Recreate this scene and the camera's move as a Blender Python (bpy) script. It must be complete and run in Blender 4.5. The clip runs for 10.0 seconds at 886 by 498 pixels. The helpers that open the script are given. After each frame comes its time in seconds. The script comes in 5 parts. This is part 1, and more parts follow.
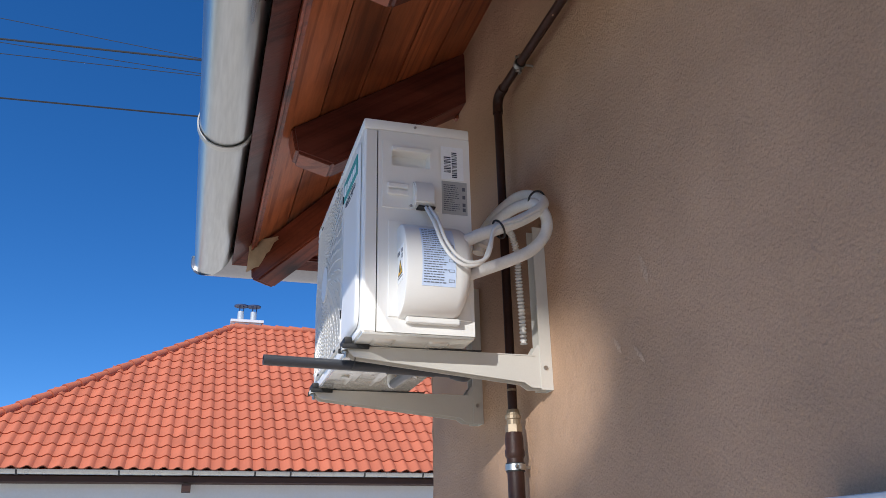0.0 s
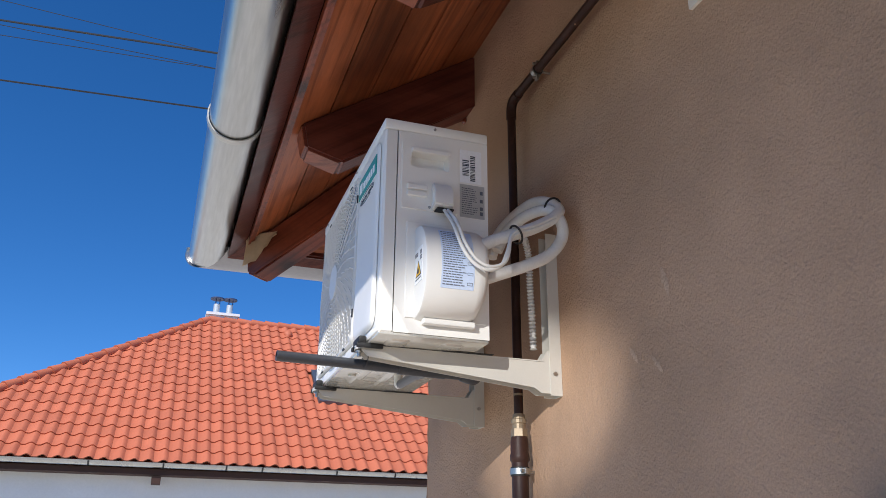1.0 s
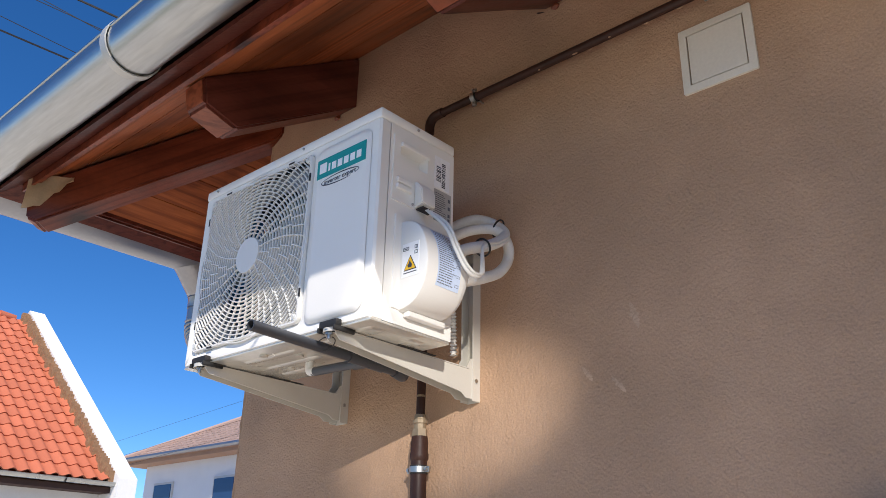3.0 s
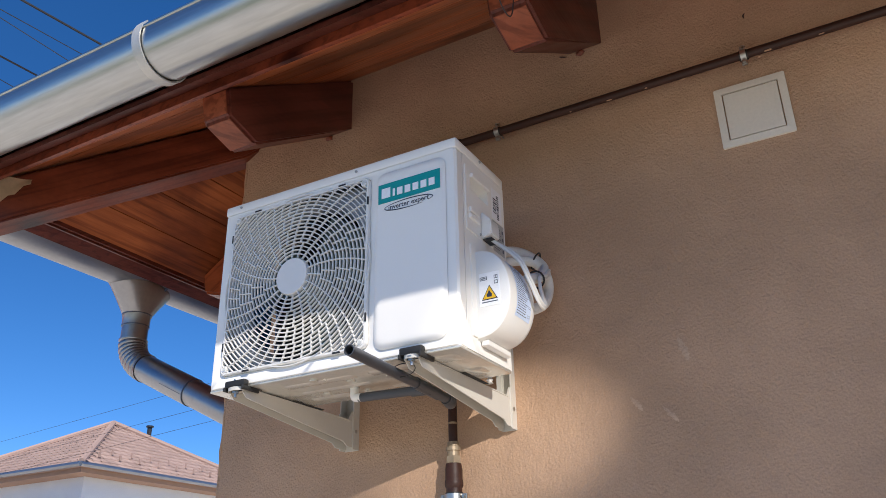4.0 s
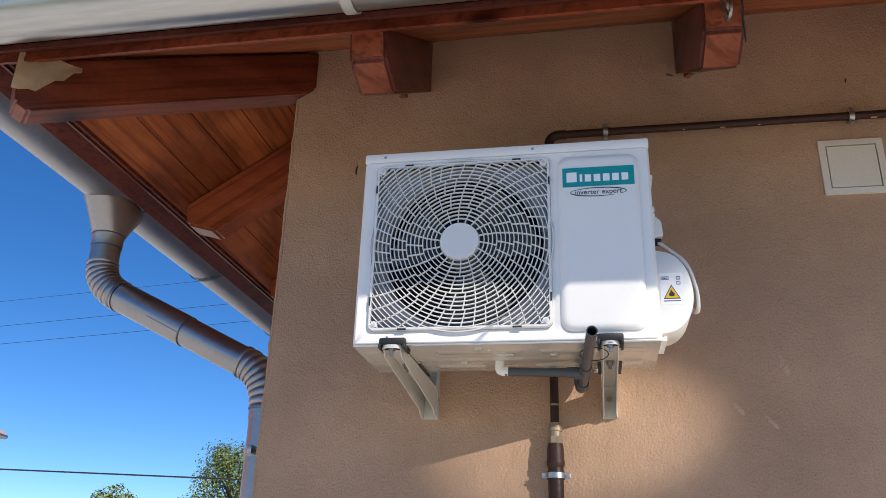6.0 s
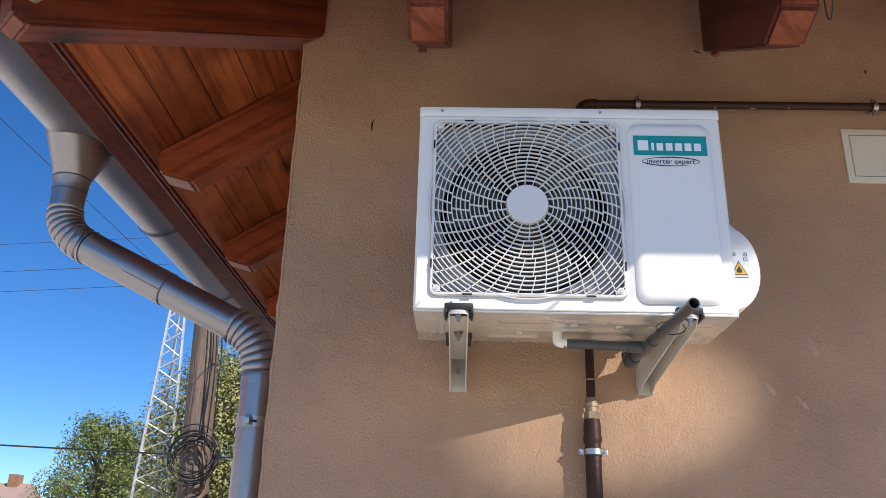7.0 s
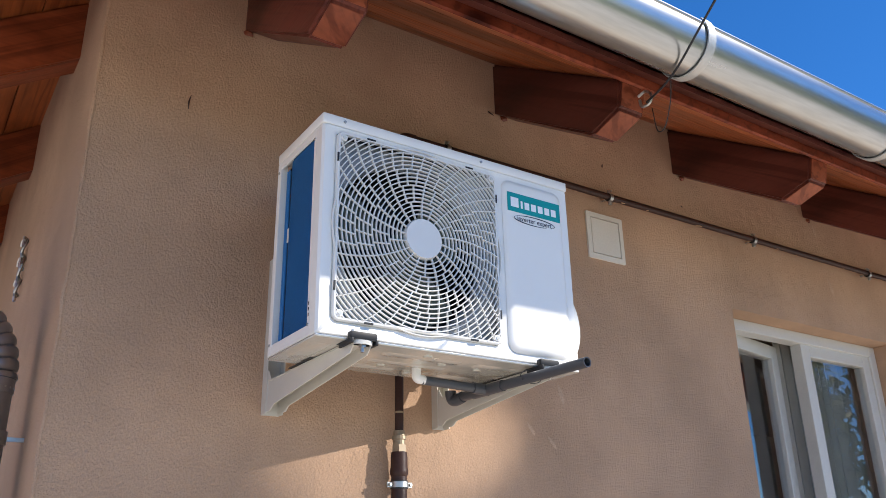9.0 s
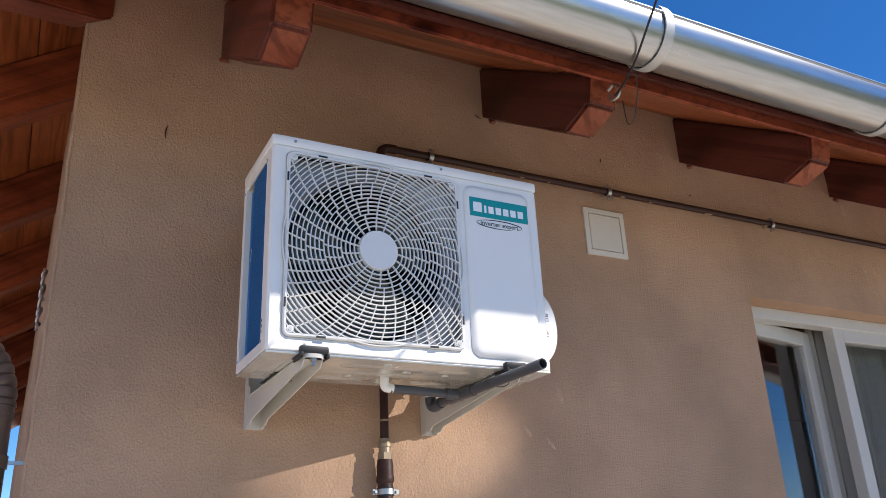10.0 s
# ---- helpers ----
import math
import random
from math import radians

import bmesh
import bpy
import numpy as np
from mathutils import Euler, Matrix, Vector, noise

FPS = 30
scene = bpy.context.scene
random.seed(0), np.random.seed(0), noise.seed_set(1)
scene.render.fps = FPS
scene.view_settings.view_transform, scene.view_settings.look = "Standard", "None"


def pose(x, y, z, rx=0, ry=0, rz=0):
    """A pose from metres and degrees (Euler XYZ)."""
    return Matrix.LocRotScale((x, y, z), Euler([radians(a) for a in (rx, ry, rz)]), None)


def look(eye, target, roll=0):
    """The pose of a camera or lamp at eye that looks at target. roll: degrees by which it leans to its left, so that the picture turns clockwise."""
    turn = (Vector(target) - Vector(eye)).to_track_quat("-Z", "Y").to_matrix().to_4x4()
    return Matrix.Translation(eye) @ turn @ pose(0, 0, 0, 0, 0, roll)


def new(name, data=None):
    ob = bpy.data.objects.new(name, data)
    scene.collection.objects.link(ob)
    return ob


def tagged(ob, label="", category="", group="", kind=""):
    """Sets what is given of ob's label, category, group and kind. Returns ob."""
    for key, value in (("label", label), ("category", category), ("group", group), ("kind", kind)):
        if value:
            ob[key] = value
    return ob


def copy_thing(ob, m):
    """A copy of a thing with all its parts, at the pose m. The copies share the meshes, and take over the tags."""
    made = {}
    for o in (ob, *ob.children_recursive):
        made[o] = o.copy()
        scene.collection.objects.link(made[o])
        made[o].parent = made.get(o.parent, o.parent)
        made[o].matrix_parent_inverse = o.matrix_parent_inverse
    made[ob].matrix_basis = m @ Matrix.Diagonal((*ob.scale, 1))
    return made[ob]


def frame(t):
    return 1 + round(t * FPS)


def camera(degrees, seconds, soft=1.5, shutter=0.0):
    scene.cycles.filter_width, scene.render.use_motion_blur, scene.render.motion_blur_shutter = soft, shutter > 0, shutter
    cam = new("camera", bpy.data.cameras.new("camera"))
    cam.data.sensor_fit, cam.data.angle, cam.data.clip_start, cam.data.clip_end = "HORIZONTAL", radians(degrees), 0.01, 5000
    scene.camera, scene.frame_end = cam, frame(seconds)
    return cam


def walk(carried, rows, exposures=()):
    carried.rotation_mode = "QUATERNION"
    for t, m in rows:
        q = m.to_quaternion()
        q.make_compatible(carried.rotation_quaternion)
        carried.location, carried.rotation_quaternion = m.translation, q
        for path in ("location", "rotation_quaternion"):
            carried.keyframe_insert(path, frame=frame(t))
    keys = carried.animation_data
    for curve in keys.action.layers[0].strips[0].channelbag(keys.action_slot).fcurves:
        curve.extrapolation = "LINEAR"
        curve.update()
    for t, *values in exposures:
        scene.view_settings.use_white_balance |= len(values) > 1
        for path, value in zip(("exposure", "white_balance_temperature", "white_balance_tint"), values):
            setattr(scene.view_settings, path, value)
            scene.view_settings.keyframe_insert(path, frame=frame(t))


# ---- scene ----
cam = camera(56.8, 10.0, soft=0.6)
PATH = [
    (0, (0.007, -0.039, 1.621), (0.548, 1.748, 2.337), -1.2),
    (0.5, (-0.005, -0.035, 1.621), (0.544, 1.749, 2.339), -0.7),
    (1, (-0.094, -0.015, 1.623), (0.502, 1.754, 2.341), 0.5),
    (1.5, (-0.337, 0.055, 1.605), (0.577, 1.682, 2.323), -0.1),
    (2, (-0.609, 0.143, 1.593), (0.474, 1.666, 2.306), 1.1),
    (2.5, (-0.744, 0.274, 1.555), (0.48, 1.682, 2.278), 2.0),
    (2.7, (-0.8, 0.335, 1.552), (0.475, 1.689, 2.286), 1.8),
    (3.8, (-1.194, 0.839, 1.547), (0.373, 1.769, 2.372), -0.8),
    (4, (-1.294, 0.94, 1.549), (0.299, 1.832, 2.367), -1.1),
    (4.5, (-1.408, 1.186, 1.542), (0.208, 2.051, 2.343), 0.6),
    (5, (-1.449, 1.455, 1.527), (0.256, 2.115, 2.337), 1.1),
    (5.2, (-1.477, 1.53, 1.539), (0.237, 2.16, 2.355), 2.3),
    (6.3, (-1.731, 2.173, 1.551), (0.12, 2.412, 2.27), 1.6),
    (6.5, (-1.714, 2.268, 1.547), (0.15, 2.457, 2.248), 1.9),
    (7, (-1.597, 2.513, 1.55), (0.27, 2.561, 2.265), 1.5),
    (7.5, (-1.577, 2.896, 1.543), (0.231, 2.418, 2.252), -0.9),
    (8, (-1.526, 3.144, 1.599), (0.196, 2.435, 2.328), 0.0),
    (8.5, (-1.379, 3.274, 1.625), (0.246, 2.361, 2.351), -1.3),
    (9, (-1.308, 3.398, 1.64), (0.243, 2.36, 2.359), -1.1),
    (9.5, (-1.364, 3.35, 1.652), (0.182, 2.304, 2.369), -1.9),
    (10, (-1.496, 3.133, 1.64), (0.151, 2.262, 2.367), -2.6),
]
walk(cam, [(t, look(eye, target, roll)) for t, eye, target, roll in PATH],
     [(0, 0.02, 6150, 11), (1, 0.04, 6250, 11), (2.5, 0.17, 6600, 12), (4.5, 0.16, 6550, 12), (6.5, 0.12, 6600, 12), (7.0, 0.27, 6750, 13),
      (7.5, 0.42, 6900, 13), (8.0, 0.44, 6900, 14), (8.5, 0.46, 6700, 13), (9.0, 0.45, 6450, 11), (9.5, 0.42, 6400, 11), (10, 0.25, 6500, 13)])

# ---- light ----
SUN_WAY = Vector((1.0, 1.15, -1.79)).normalized()          # the way the sunlight travels
world = bpy.data.worlds.new("sky")
scene.world = world
world.use_nodes = True
wn = world.node_tree
sky = wn.nodes.new("ShaderNodeTexSky")
sky.sky_type, sky.sun_disc = "NISHITA", False
sky.sun_elevation = math.asin(-SUN_WAY.z)
sky.sun_rotation = math.atan2(-SUN_WAY.x, -SUN_WAY.y)
sky.altitude, sky.air_density, sky.dust_density, sky.ozone_density = 900, 0.75, 0.0, 5.0
wn.nodes["Background"].inputs[1].default_value = 0.155
deep = wn.nodes.new("ShaderNodeHueSaturation")
deep.inputs["Hue"].default_value = 0.503
deep.inputs["Saturation"].default_value = 1.24
wn.links.new(sky.outputs[0], deep.inputs["Color"])
wn.links.new(deep.outputs[0], wn.nodes["Background"].inputs[0])

sun = new("sun", bpy.data.lights.new("sun", "SUN"))
sun.data.energy, sun.data.angle, sun.data.color = 4.8, radians(0.55), (1.0, 0.93, 0.83)
sun.matrix_world = look((0, 0, 30), Vector((0, 0, 30)) + SUN_WAY)

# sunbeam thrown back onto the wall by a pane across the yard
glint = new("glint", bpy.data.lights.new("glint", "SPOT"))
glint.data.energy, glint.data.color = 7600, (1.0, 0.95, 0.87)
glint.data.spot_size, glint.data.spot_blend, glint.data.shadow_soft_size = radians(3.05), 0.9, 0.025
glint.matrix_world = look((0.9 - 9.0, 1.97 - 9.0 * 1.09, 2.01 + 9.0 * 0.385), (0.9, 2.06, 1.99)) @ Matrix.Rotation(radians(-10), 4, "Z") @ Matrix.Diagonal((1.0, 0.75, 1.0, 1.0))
scene.view_settings.exposure = 0.0


# ---- materials ----
def shader(name, color, rough=0.5, metal=0.0, vary=0.12, scale=6.0, fine=120.0, fine_vary=0.08, bump=0.0, bump_scale=200.0,
           stretch=(1, 1, 1), island=0.0, coat=0.0, rough_vary=0.1):
    """A surface with variation at two scales, at real-world size."""
    m = bpy.data.materials.new(name)
    m.use_nodes = True
    n, l = m.node_tree.nodes, m.node_tree.links
    b = n["Principled BSDF"]
    b.inputs["Metallic"].default_value = metal
    b.inputs["Coat Weight"].default_value = coat
    co = n.new("ShaderNodeTexCoord")
    mp = n.new("ShaderNodeMapping")
    mp.inputs["Scale"].default_value = stretch
    l.new(co.outputs["Object"], mp.inputs["Vector"])
    n1, n2 = n.new("ShaderNodeTexNoise"), n.new("ShaderNodeTexNoise")
    n1.inputs["Scale"].default_value, n1.inputs["Detail"].default_value = scale, 4
    n2.inputs["Scale"].default_value, n2.inputs["Detail"].default_value = fine, 3
    l.new(mp.outputs[0], n1.inputs["Vector"])
    l.new(mp.outputs[0], n2.inputs["Vector"])

    def math_node(op, a, bb):
        k = n.new("ShaderNodeMath")
        k.operation = op
        for i, v in enumerate((a, bb)):
            if isinstance(v, (int, float)):
                k.inputs[i].default_value = v
            else:
                l.new(v, k.inputs[i])
        return k.outputs[0]
    v = math_node("MULTIPLY_ADD", n1.outputs[0], 2 * vary)
    v.node.inputs[2].default_value = 1 - vary
    w = math_node("MULTIPLY_ADD", n2.outputs[0], 2 * fine_vary)
    w.node.inputs[2].default_value = 1 - fine_vary
    f = math_node("MULTIPLY", v, w)
    if island:
        oi = n.new("ShaderNodeObjectInfo")
        ge = n.new("ShaderNodeNewGeometry")
        s = math_node("FRACT", math_node("ADD", oi.outputs["Random"], ge.outputs["Random Per Island"]), 0)
        r = math_node("MULTIPLY_ADD", s, 2 * island)
        r.node.inputs[2].default_value = 1 - island
        f = math_node("MULTIPLY", f, r)
    vm = n.new("ShaderNodeVectorMath")
    vm.operation = "SCALE"
    vm.inputs[0].default_value = color
    l.new(f, vm.inputs["Scale"])
    l.new(vm.outputs[0], b.inputs["Base Color"])
    rr = math_node("MULTIPLY_ADD", n1.outputs[0], 2 * rough_vary)
    rr.node.inputs[2].default_value = rough - rough_vary
    l.new(rr, b.inputs["Roughness"])
    if bump:
        nb = n.new("ShaderNodeTexNoise")
        nb.inputs["Scale"].default_value, nb.inputs["Detail"].default_value = bump_scale, 4
        l.new(mp.outputs[0], nb.inputs["Vector"])
        bp = n.new("ShaderNodeBump")
        bp.inputs["Strength"].default_value, bp.inputs["Distance"].default_value = 1.0, bump
        l.new(nb.outputs[0], bp.inputs["Height"])
        l.new(bp.outputs[0], b.inputs["Normal"])
    return m


def stucco(name, color):
    """Scraped sand render: soft grains a few millimetres wide, scattered furrows, faint clouds of dirt."""
    m = shader(name, color, 0.94, vary=0.17, scale=2.2, fine=210, fine_vary=0.24)
    n, l = m.node_tree.nodes, m.node_tree.links
    b = n["Principled BSDF"]
    b.inputs["Specular IOR Level"].default_value = 0.25
    co = n.new("ShaderNodeTexCoord")

    def noisy(scale, detail, rough=0.5, warp=0.0):
        t = n.new("ShaderNodeTexNoise")
        t.inputs["Scale"].default_value, t.inputs["Detail"].default_value = scale, detail
        t.inputs["Roughness"].default_value, t.inputs["Distortion"].default_value = rough, warp
        l.new(co.outputs["Object"], t.inputs["Vector"])
        return t.outputs[0]

    def ranged(value, lo, hi, out_lo, out_hi):
        r = n.new("ShaderNodeMapRange")
        r.interpolation_type = "SMOOTHSTEP"
        for key, v in (("From Min", lo), ("From Max", hi), ("To Min", out_lo), ("To Max", out_hi)):
            r.inputs[key].default_value = v
        l.new(value, r.inputs["Value"])
        return r.outputs[0]

    def joined(op, a, bb, c=None):
        k = n.new("ShaderNodeMath")
        k.operation = op
        for i, v in enumerate((a, bb, c)):
            if isinstance(v, (int, float)):
                k.inputs[i].default_value = v
            elif v is not None:
                l.new(v, k.inputs[i])
        return k.outputs[0]
    grain = noisy(120, 5, 0.62)
    # furrows, thicker on some patches than on others
    furrow = ranged(joined("MULTIPLY_ADD", noisy(4.0, 3), 0.30, noisy(95, 2, 0.5, 0.7)), 0.42, 0.58, 0.0, 1.0)
    lumps = noisy(14, 3)
    height = joined("MULTIPLY_ADD", furrow, 0.10, joined("MULTIPLY_ADD", lumps, 1.6, grain))
    mul = n.new("ShaderNodeVectorMath")
    mul.operation = "SCALE"
    l.new(b.inputs["Base Color"].links[0].from_socket, mul.inputs[0])
    l.new(joined("MULTIPLY", ranged(furrow, 0, 1, 0.98, 1.0), ranged(noisy(1.1, 5, 0.6), 0.35, 0.62, 0.90, 1.04)), mul.inputs["Scale"])
    l.new(mul.outputs[0], b.inputs["Base Color"])
    bp = n.new("ShaderNodeBump")
    bp.inputs["Strength"].default_value, bp.inputs["Distance"].default_value = 1.0, 0.0050
    l.new(height, bp.inputs["Height"])
    l.new(bp.outputs[0], b.inputs["Normal"])
    return m


def timber(name, color, along, lean=(0, 0, 0)):
    """Stained softwood: long grain streaks, dark blotches where the stain soaked in, knots, lighter worn lines."""
    st = {"x": (0.12, 1, 1), "y": (1, 0.12, 1), "d": (0.5, 0.5, 1)}[along]
    long = {"x": (0.035, 1, 1), "y": (1, 0.035, 1), "d": (0.035, 1, 1)}[along]
    m = shader(name, color, 0.40, vary=0.35, scale=9, fine=90, fine_vary=0.25, bump=0.0009, bump_scale=90, stretch=st, island=0.20, rough_vary=0.16)
    n, l = m.node_tree.nodes, m.node_tree.links
    b = n["Principled BSDF"]
    b.inputs["Specular IOR Level"].default_value = 0.4
    co = n.new("ShaderNodeTexCoord")

    def mapped(scale):
        mp = n.new("ShaderNodeMapping")
        mp.inputs["Scale"].default_value = scale
        source = co.outputs["Object"]
        if along == "d":
            turn = n.new("ShaderNodeMapping")
            turn.inputs["Rotation"].default_value = (0, 0, radians(45))
            l.new(source, turn.inputs["Vector"])
            source = turn.outputs[0]
        tip = n.new("ShaderNodeMapping")
        tip.inputs["Rotation"].default_value = [radians(a) for a in lean]
        l.new(source, tip.inputs["Vector"])
        l.new(tip.outputs[0], mp.inputs["Vector"])
        return mp.outputs[0]

    def ramp(value, *stops):
        r = n.new("ShaderNodeValToRGB")
        e = r.color_ramp.elements
        while len(e) < len(stops):
            e.new(0.5)
        for k, (at, c) in enumerate(stops):
            e[k].position, e[k].color = at, (*c, 1)
        l.new(value, r.inputs[0])
        return r.outputs[0]

    def noisy(scale, vector, detail=4, warp=0.0):
        t = n.new("ShaderNodeTexNoise")
        t.inputs["Scale"].default_value, t.inputs["Detail"].default_value, t.inputs["Distortion"].default_value = scale, detail, warp
        l.new(vector, t.inputs["Vector"])
        return t.outputs[0]
    streak = ramp(noisy(46, mapped(long), 3, 0.4), (0.36, (0.60, 0.54, 0.52)), (0.50, (0.95, 0.95, 0.95)), (0.66, (1.0, 1.0, 1.0)))
    soak = ramp(noisy(3.2, mapped(tuple(0.5 if k < 0.3 else k for k in st)), 5, 0.8), (0.32, (0.50, 0.44, 0.44)), (0.52, (1.0, 1.0, 1.0)))
    vo = n.new("ShaderNodeTexVoronoi")
    vo.inputs["Scale"].default_value = 4.2
    l.new(mapped(tuple(0.45 if k < 0.3 else k for k in st)), vo.inputs["Vector"])
    knot = ramp(vo.outputs["Distance"], (0.05, (0.16, 0.10, 0.10)), (0.13, (0.62, 0.55, 0.55)), (0.24, (1, 1, 1)))
    out = b.inputs["Base Color"].links[0].from_socket
    for c in (streak, soak, knot):
        mx = n.new("ShaderNodeVectorMath")
        mx.operation = "MULTIPLY"
        l.new(out, mx.inputs[0])
        l.new(c, mx.inputs[1])
        out = mx.outputs[0]
    l.new(out, b.inputs["Base Color"])
    return m


def glass(name, tint=(1, 1, 1), rough=0.0):
    m = bpy.data.materials.new(name)
    m.use_nodes = True
    b = m.node_tree.nodes["Principled BSDF"]
    b.inputs["Base Color"].default_value = (*tint, 1)
    b.inputs["Roughness"].default_value, b.inputs["IOR"].default_value = rough, 1.45
    b.inputs["Transmission Weight"].default_value = 1.0
    b.inputs["Specular IOR Level"].default_value = 0.15
    return m


STUCCO = stucco("beige_render", (0.495, 0.322, 0.210))
# one stain all round: long side coloured darker for its shade, corner side lighter
WOOD_X = timber("stained_wood_x", (0.52, 0.150, 0.045), "x")
BEAM_X = timber("shaded_beam_x", (0.135, 0.035, 0.023), "x", (0, 33.3, 0))
BEAM_Y = timber("lit_beam_y", (0.36, 0.085, 0.030), "y", (33.3, 0, 0))
WOOD_Y = timber("stained_wood_y", (0.44, 0.130, 0.048), "y")
WOOD_D = timber("stained_wood_d", (0.24, 0.054, 0.023), "d", (0, 24.9, 0))
WOOD_CUT = timber("worn_wood", (0.28, 0.078, 0.037), "d")
STRAPSTEEL = shader("strap_steel", (0.55, 0.55, 0.52), 0.5, 0.5, vary=0.15, scale=12)
DULLZINC = shader("weathered_zinc", (0.36, 0.36, 0.37), 0.36, 0.92, vary=0.12, scale=6, fine=60, fine_vary=0.10, bump=0.0003, bump_scale=12)
ZINC = shader("galvanised_steel", (0.48, 0.49, 0.475), 0.30, 0.97, vary=0.16, scale=7, fine=90, fine_vary=0.2, bump=0.0002, bump_scale=12, stretch=(1, 0.08, 1), rough_vary=0.10)
STEEL = shader("bright_steel", (0.46, 0.46, 0.44), 0.4, 1.0, vary=0.1, scale=30)
WHITE = shader("white_enamel", (0.87, 0.855, 0.805), 0.30, vary=0.03, scale=5, fine=400, fine_vary=0.02, bump=0.00006, bump_scale=700, rough_vary=0.05)
PLASTIC = shader("white_plastic", (0.80, 0.79, 0.75), 0.38, vary=0.03, scale=8, fine=300, fine_vary=0.02)
GREYPLASTIC = shader("grey_plastic", (0.62, 0.63, 0.60), 0.42, vary=0.03, scale=8)
BRACKET = shader("bracket_paint", (0.62, 0.60, 0.54), 0.42, vary=0.06, scale=12, fine=200, fine_vary=0.04)
PANMETAL = shader("pressed_base_steel", (0.68, 0.67, 0.61), 0.24, 0.55, vary=0.10, scale=9, bump=0.0035, bump_scale=15)
RUBBER = shader("black_rubber", (0.018, 0.018, 0.018), 0.6, vary=0.2, scale=30)
BLACK = shader("black_plastic", (0.02, 0.02, 0.021), 0.5, vary=0.2, scale=30)
DARK = shader("cavity_shade", (0.03, 0.032, 0.035), 0.7, vary=0.2, scale=20)
PVC = shader("dark_grey_pvc", (0.055, 0.06, 0.07), 0.38, vary=0.12, scale=16)
FOAM = shader("white_pipe_wrap", (0.76, 0.75, 0.71), 0.55, vary=0.08, scale=40, fine=200, fine_vary=0.08, bump=0.003, bump_scale=35)
CORD = shader("white_cable", (0.78, 0.77, 0.73), 0.45, vary=0.06, scale=40)
GASPIPE = shader("brown_pipe_paint", (0.040, 0.017, 0.012), 0.48, vary=0.5, scale=24, fine=150, fine_vary=0.25, bump=0.001, bump_scale=80, rough_vary=0.15)
BRASS = shader("brass", (0.30, 0.235, 0.16), 0.5, 0.45, vary=0.2, scale=60)
TEAL = shader("teal_print", (0.0, 0.30, 0.30), 0.4, vary=0.03)
INK = shader("dark_ink", (0.03, 0.035, 0.06), 0.5, vary=0.05)
GREYINK = shader("grey_ink", (0.12, 0.13, 0.16), 0.5, vary=0.05)
PAPER = shader("white_sticker", (0.90, 0.91, 0.92), 0.45, vary=0.03)
BLUEPAPER = shader("pale_sticker", (0.60, 0.71, 0.90), 0.45, vary=0.03)
SILVERPAPER = shader("silver_sticker", (0.50, 0.51, 0.50), 0.4, 0.3, vary=0.04)
YELLOW = shader("warning_yellow", (0.80, 0.48, 0.02), 0.45, vary=0.03)
BLUEFIN = shader("blue_fins", (0.035, 0.19, 0.44), 0.45, 0.25, vary=0.15, scale=10, fine=300, fine_vary=0.3)
RINGGREY = shader("fan_throat_plastic", (0.38, 0.39, 0.40), 0.45, vary=0.04)
FANGREY = shader("fan_plastic", (0.22, 0.25, 0.21), 0.45, vary=0.06)
HATCHWHITE = shader("hatch_plastic", (0.70, 0.66, 0.58), 0.5, vary=0.04, scale=7)
UPVC = shader("window_plastic", (0.60, 0.58, 0.53), 0.4, vary=0.05, scale=6)
PANE = glass("window_glass")
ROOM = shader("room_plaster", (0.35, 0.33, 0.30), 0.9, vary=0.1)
CLAY = shader("orange_clay", (0.50, 0.142, 0.070), 0.62, vary=0.12, scale=3, fine=40, fine_vary=0.08, island=0.09)
UNDERLAY = shader("dark_tile_underside", (0.06, 0.028, 0.02), 0.85, vary=0.25, scale=8, island=0.2)
CLAYOLD = shader("brown_clay", (0.20, 0.075, 0.045), 0.75, vary=0.25, scale=8, island=0.2)
CLAYPINK = shader("faded_clay", (0.38, 0.265, 0.22), 0.8, vary=0.15, scale=2, fine=20, fine_vary=0.12, island=0.12)
PLASTER = shader("white_lime_plaster", (0.78, 0.78, 0.77), 0.9, vary=0.06, scale=1.2, fine=30, fine_vary=0.05, bump=0.003, bump_scale=12)
BRICK = shader("old_brick", (0.30, 0.17, 0.09), 0.9, vary=0.35, scale=9, fine=60, fine_vary=0.3, bump=0.02, bump_scale=9)
BARK = shader("weathered_pole", (0.19, 0.145, 0.11), 0.9, vary=0.5, scale=14, fine=70, fine_vary=0.4, bump=0.04, bump_scale=22, stretch=(1, 1, 0.08))
LEAF = shader("green_leaves", (0.16, 0.205, 0.05), 0.55, vary=0.3, scale=1.2, island=0.45)
LEAFY = shader("yellowing_leaves", (0.27, 0.27, 0.085), 0.55, vary=0.35, scale=1.0, island=0.30)
LAWN = shader("dry_grass", (0.11, 0.15, 0.035), 0.9, vary=0.3, scale=0.8, fine=30, fine_vary=0.3, bump=0.02, bump_scale=30)
GROUND = shader("pale_paving", (0.59, 0.55, 0.485), 0.9, vary=0.15, scale=0.6, fine=12, fine_vary=0.15, bump=0.01, bump_scale=8)
WIRE = shader("black_wire", (0.02, 0.02, 0.022), 0.5, vary=0.1)
GASPIPE.node_tree.nodes["Principled BSDF"].inputs["Specular IOR Level"].default_value = 0.3
DULLSTEEL = shader("dull_steel", (0.16, 0.19, 0.24), 0.4, 0.7, vary=0.1)
COWL = shader("blue_grey_cowl", (0.05, 0.075, 0.16), 0.5, 0.2, vary=0.1)
MASTPAINT = shader("mast_steel", (0.60, 0.62, 0.62), 0.45, 0.4, vary=0.15, scale=3)


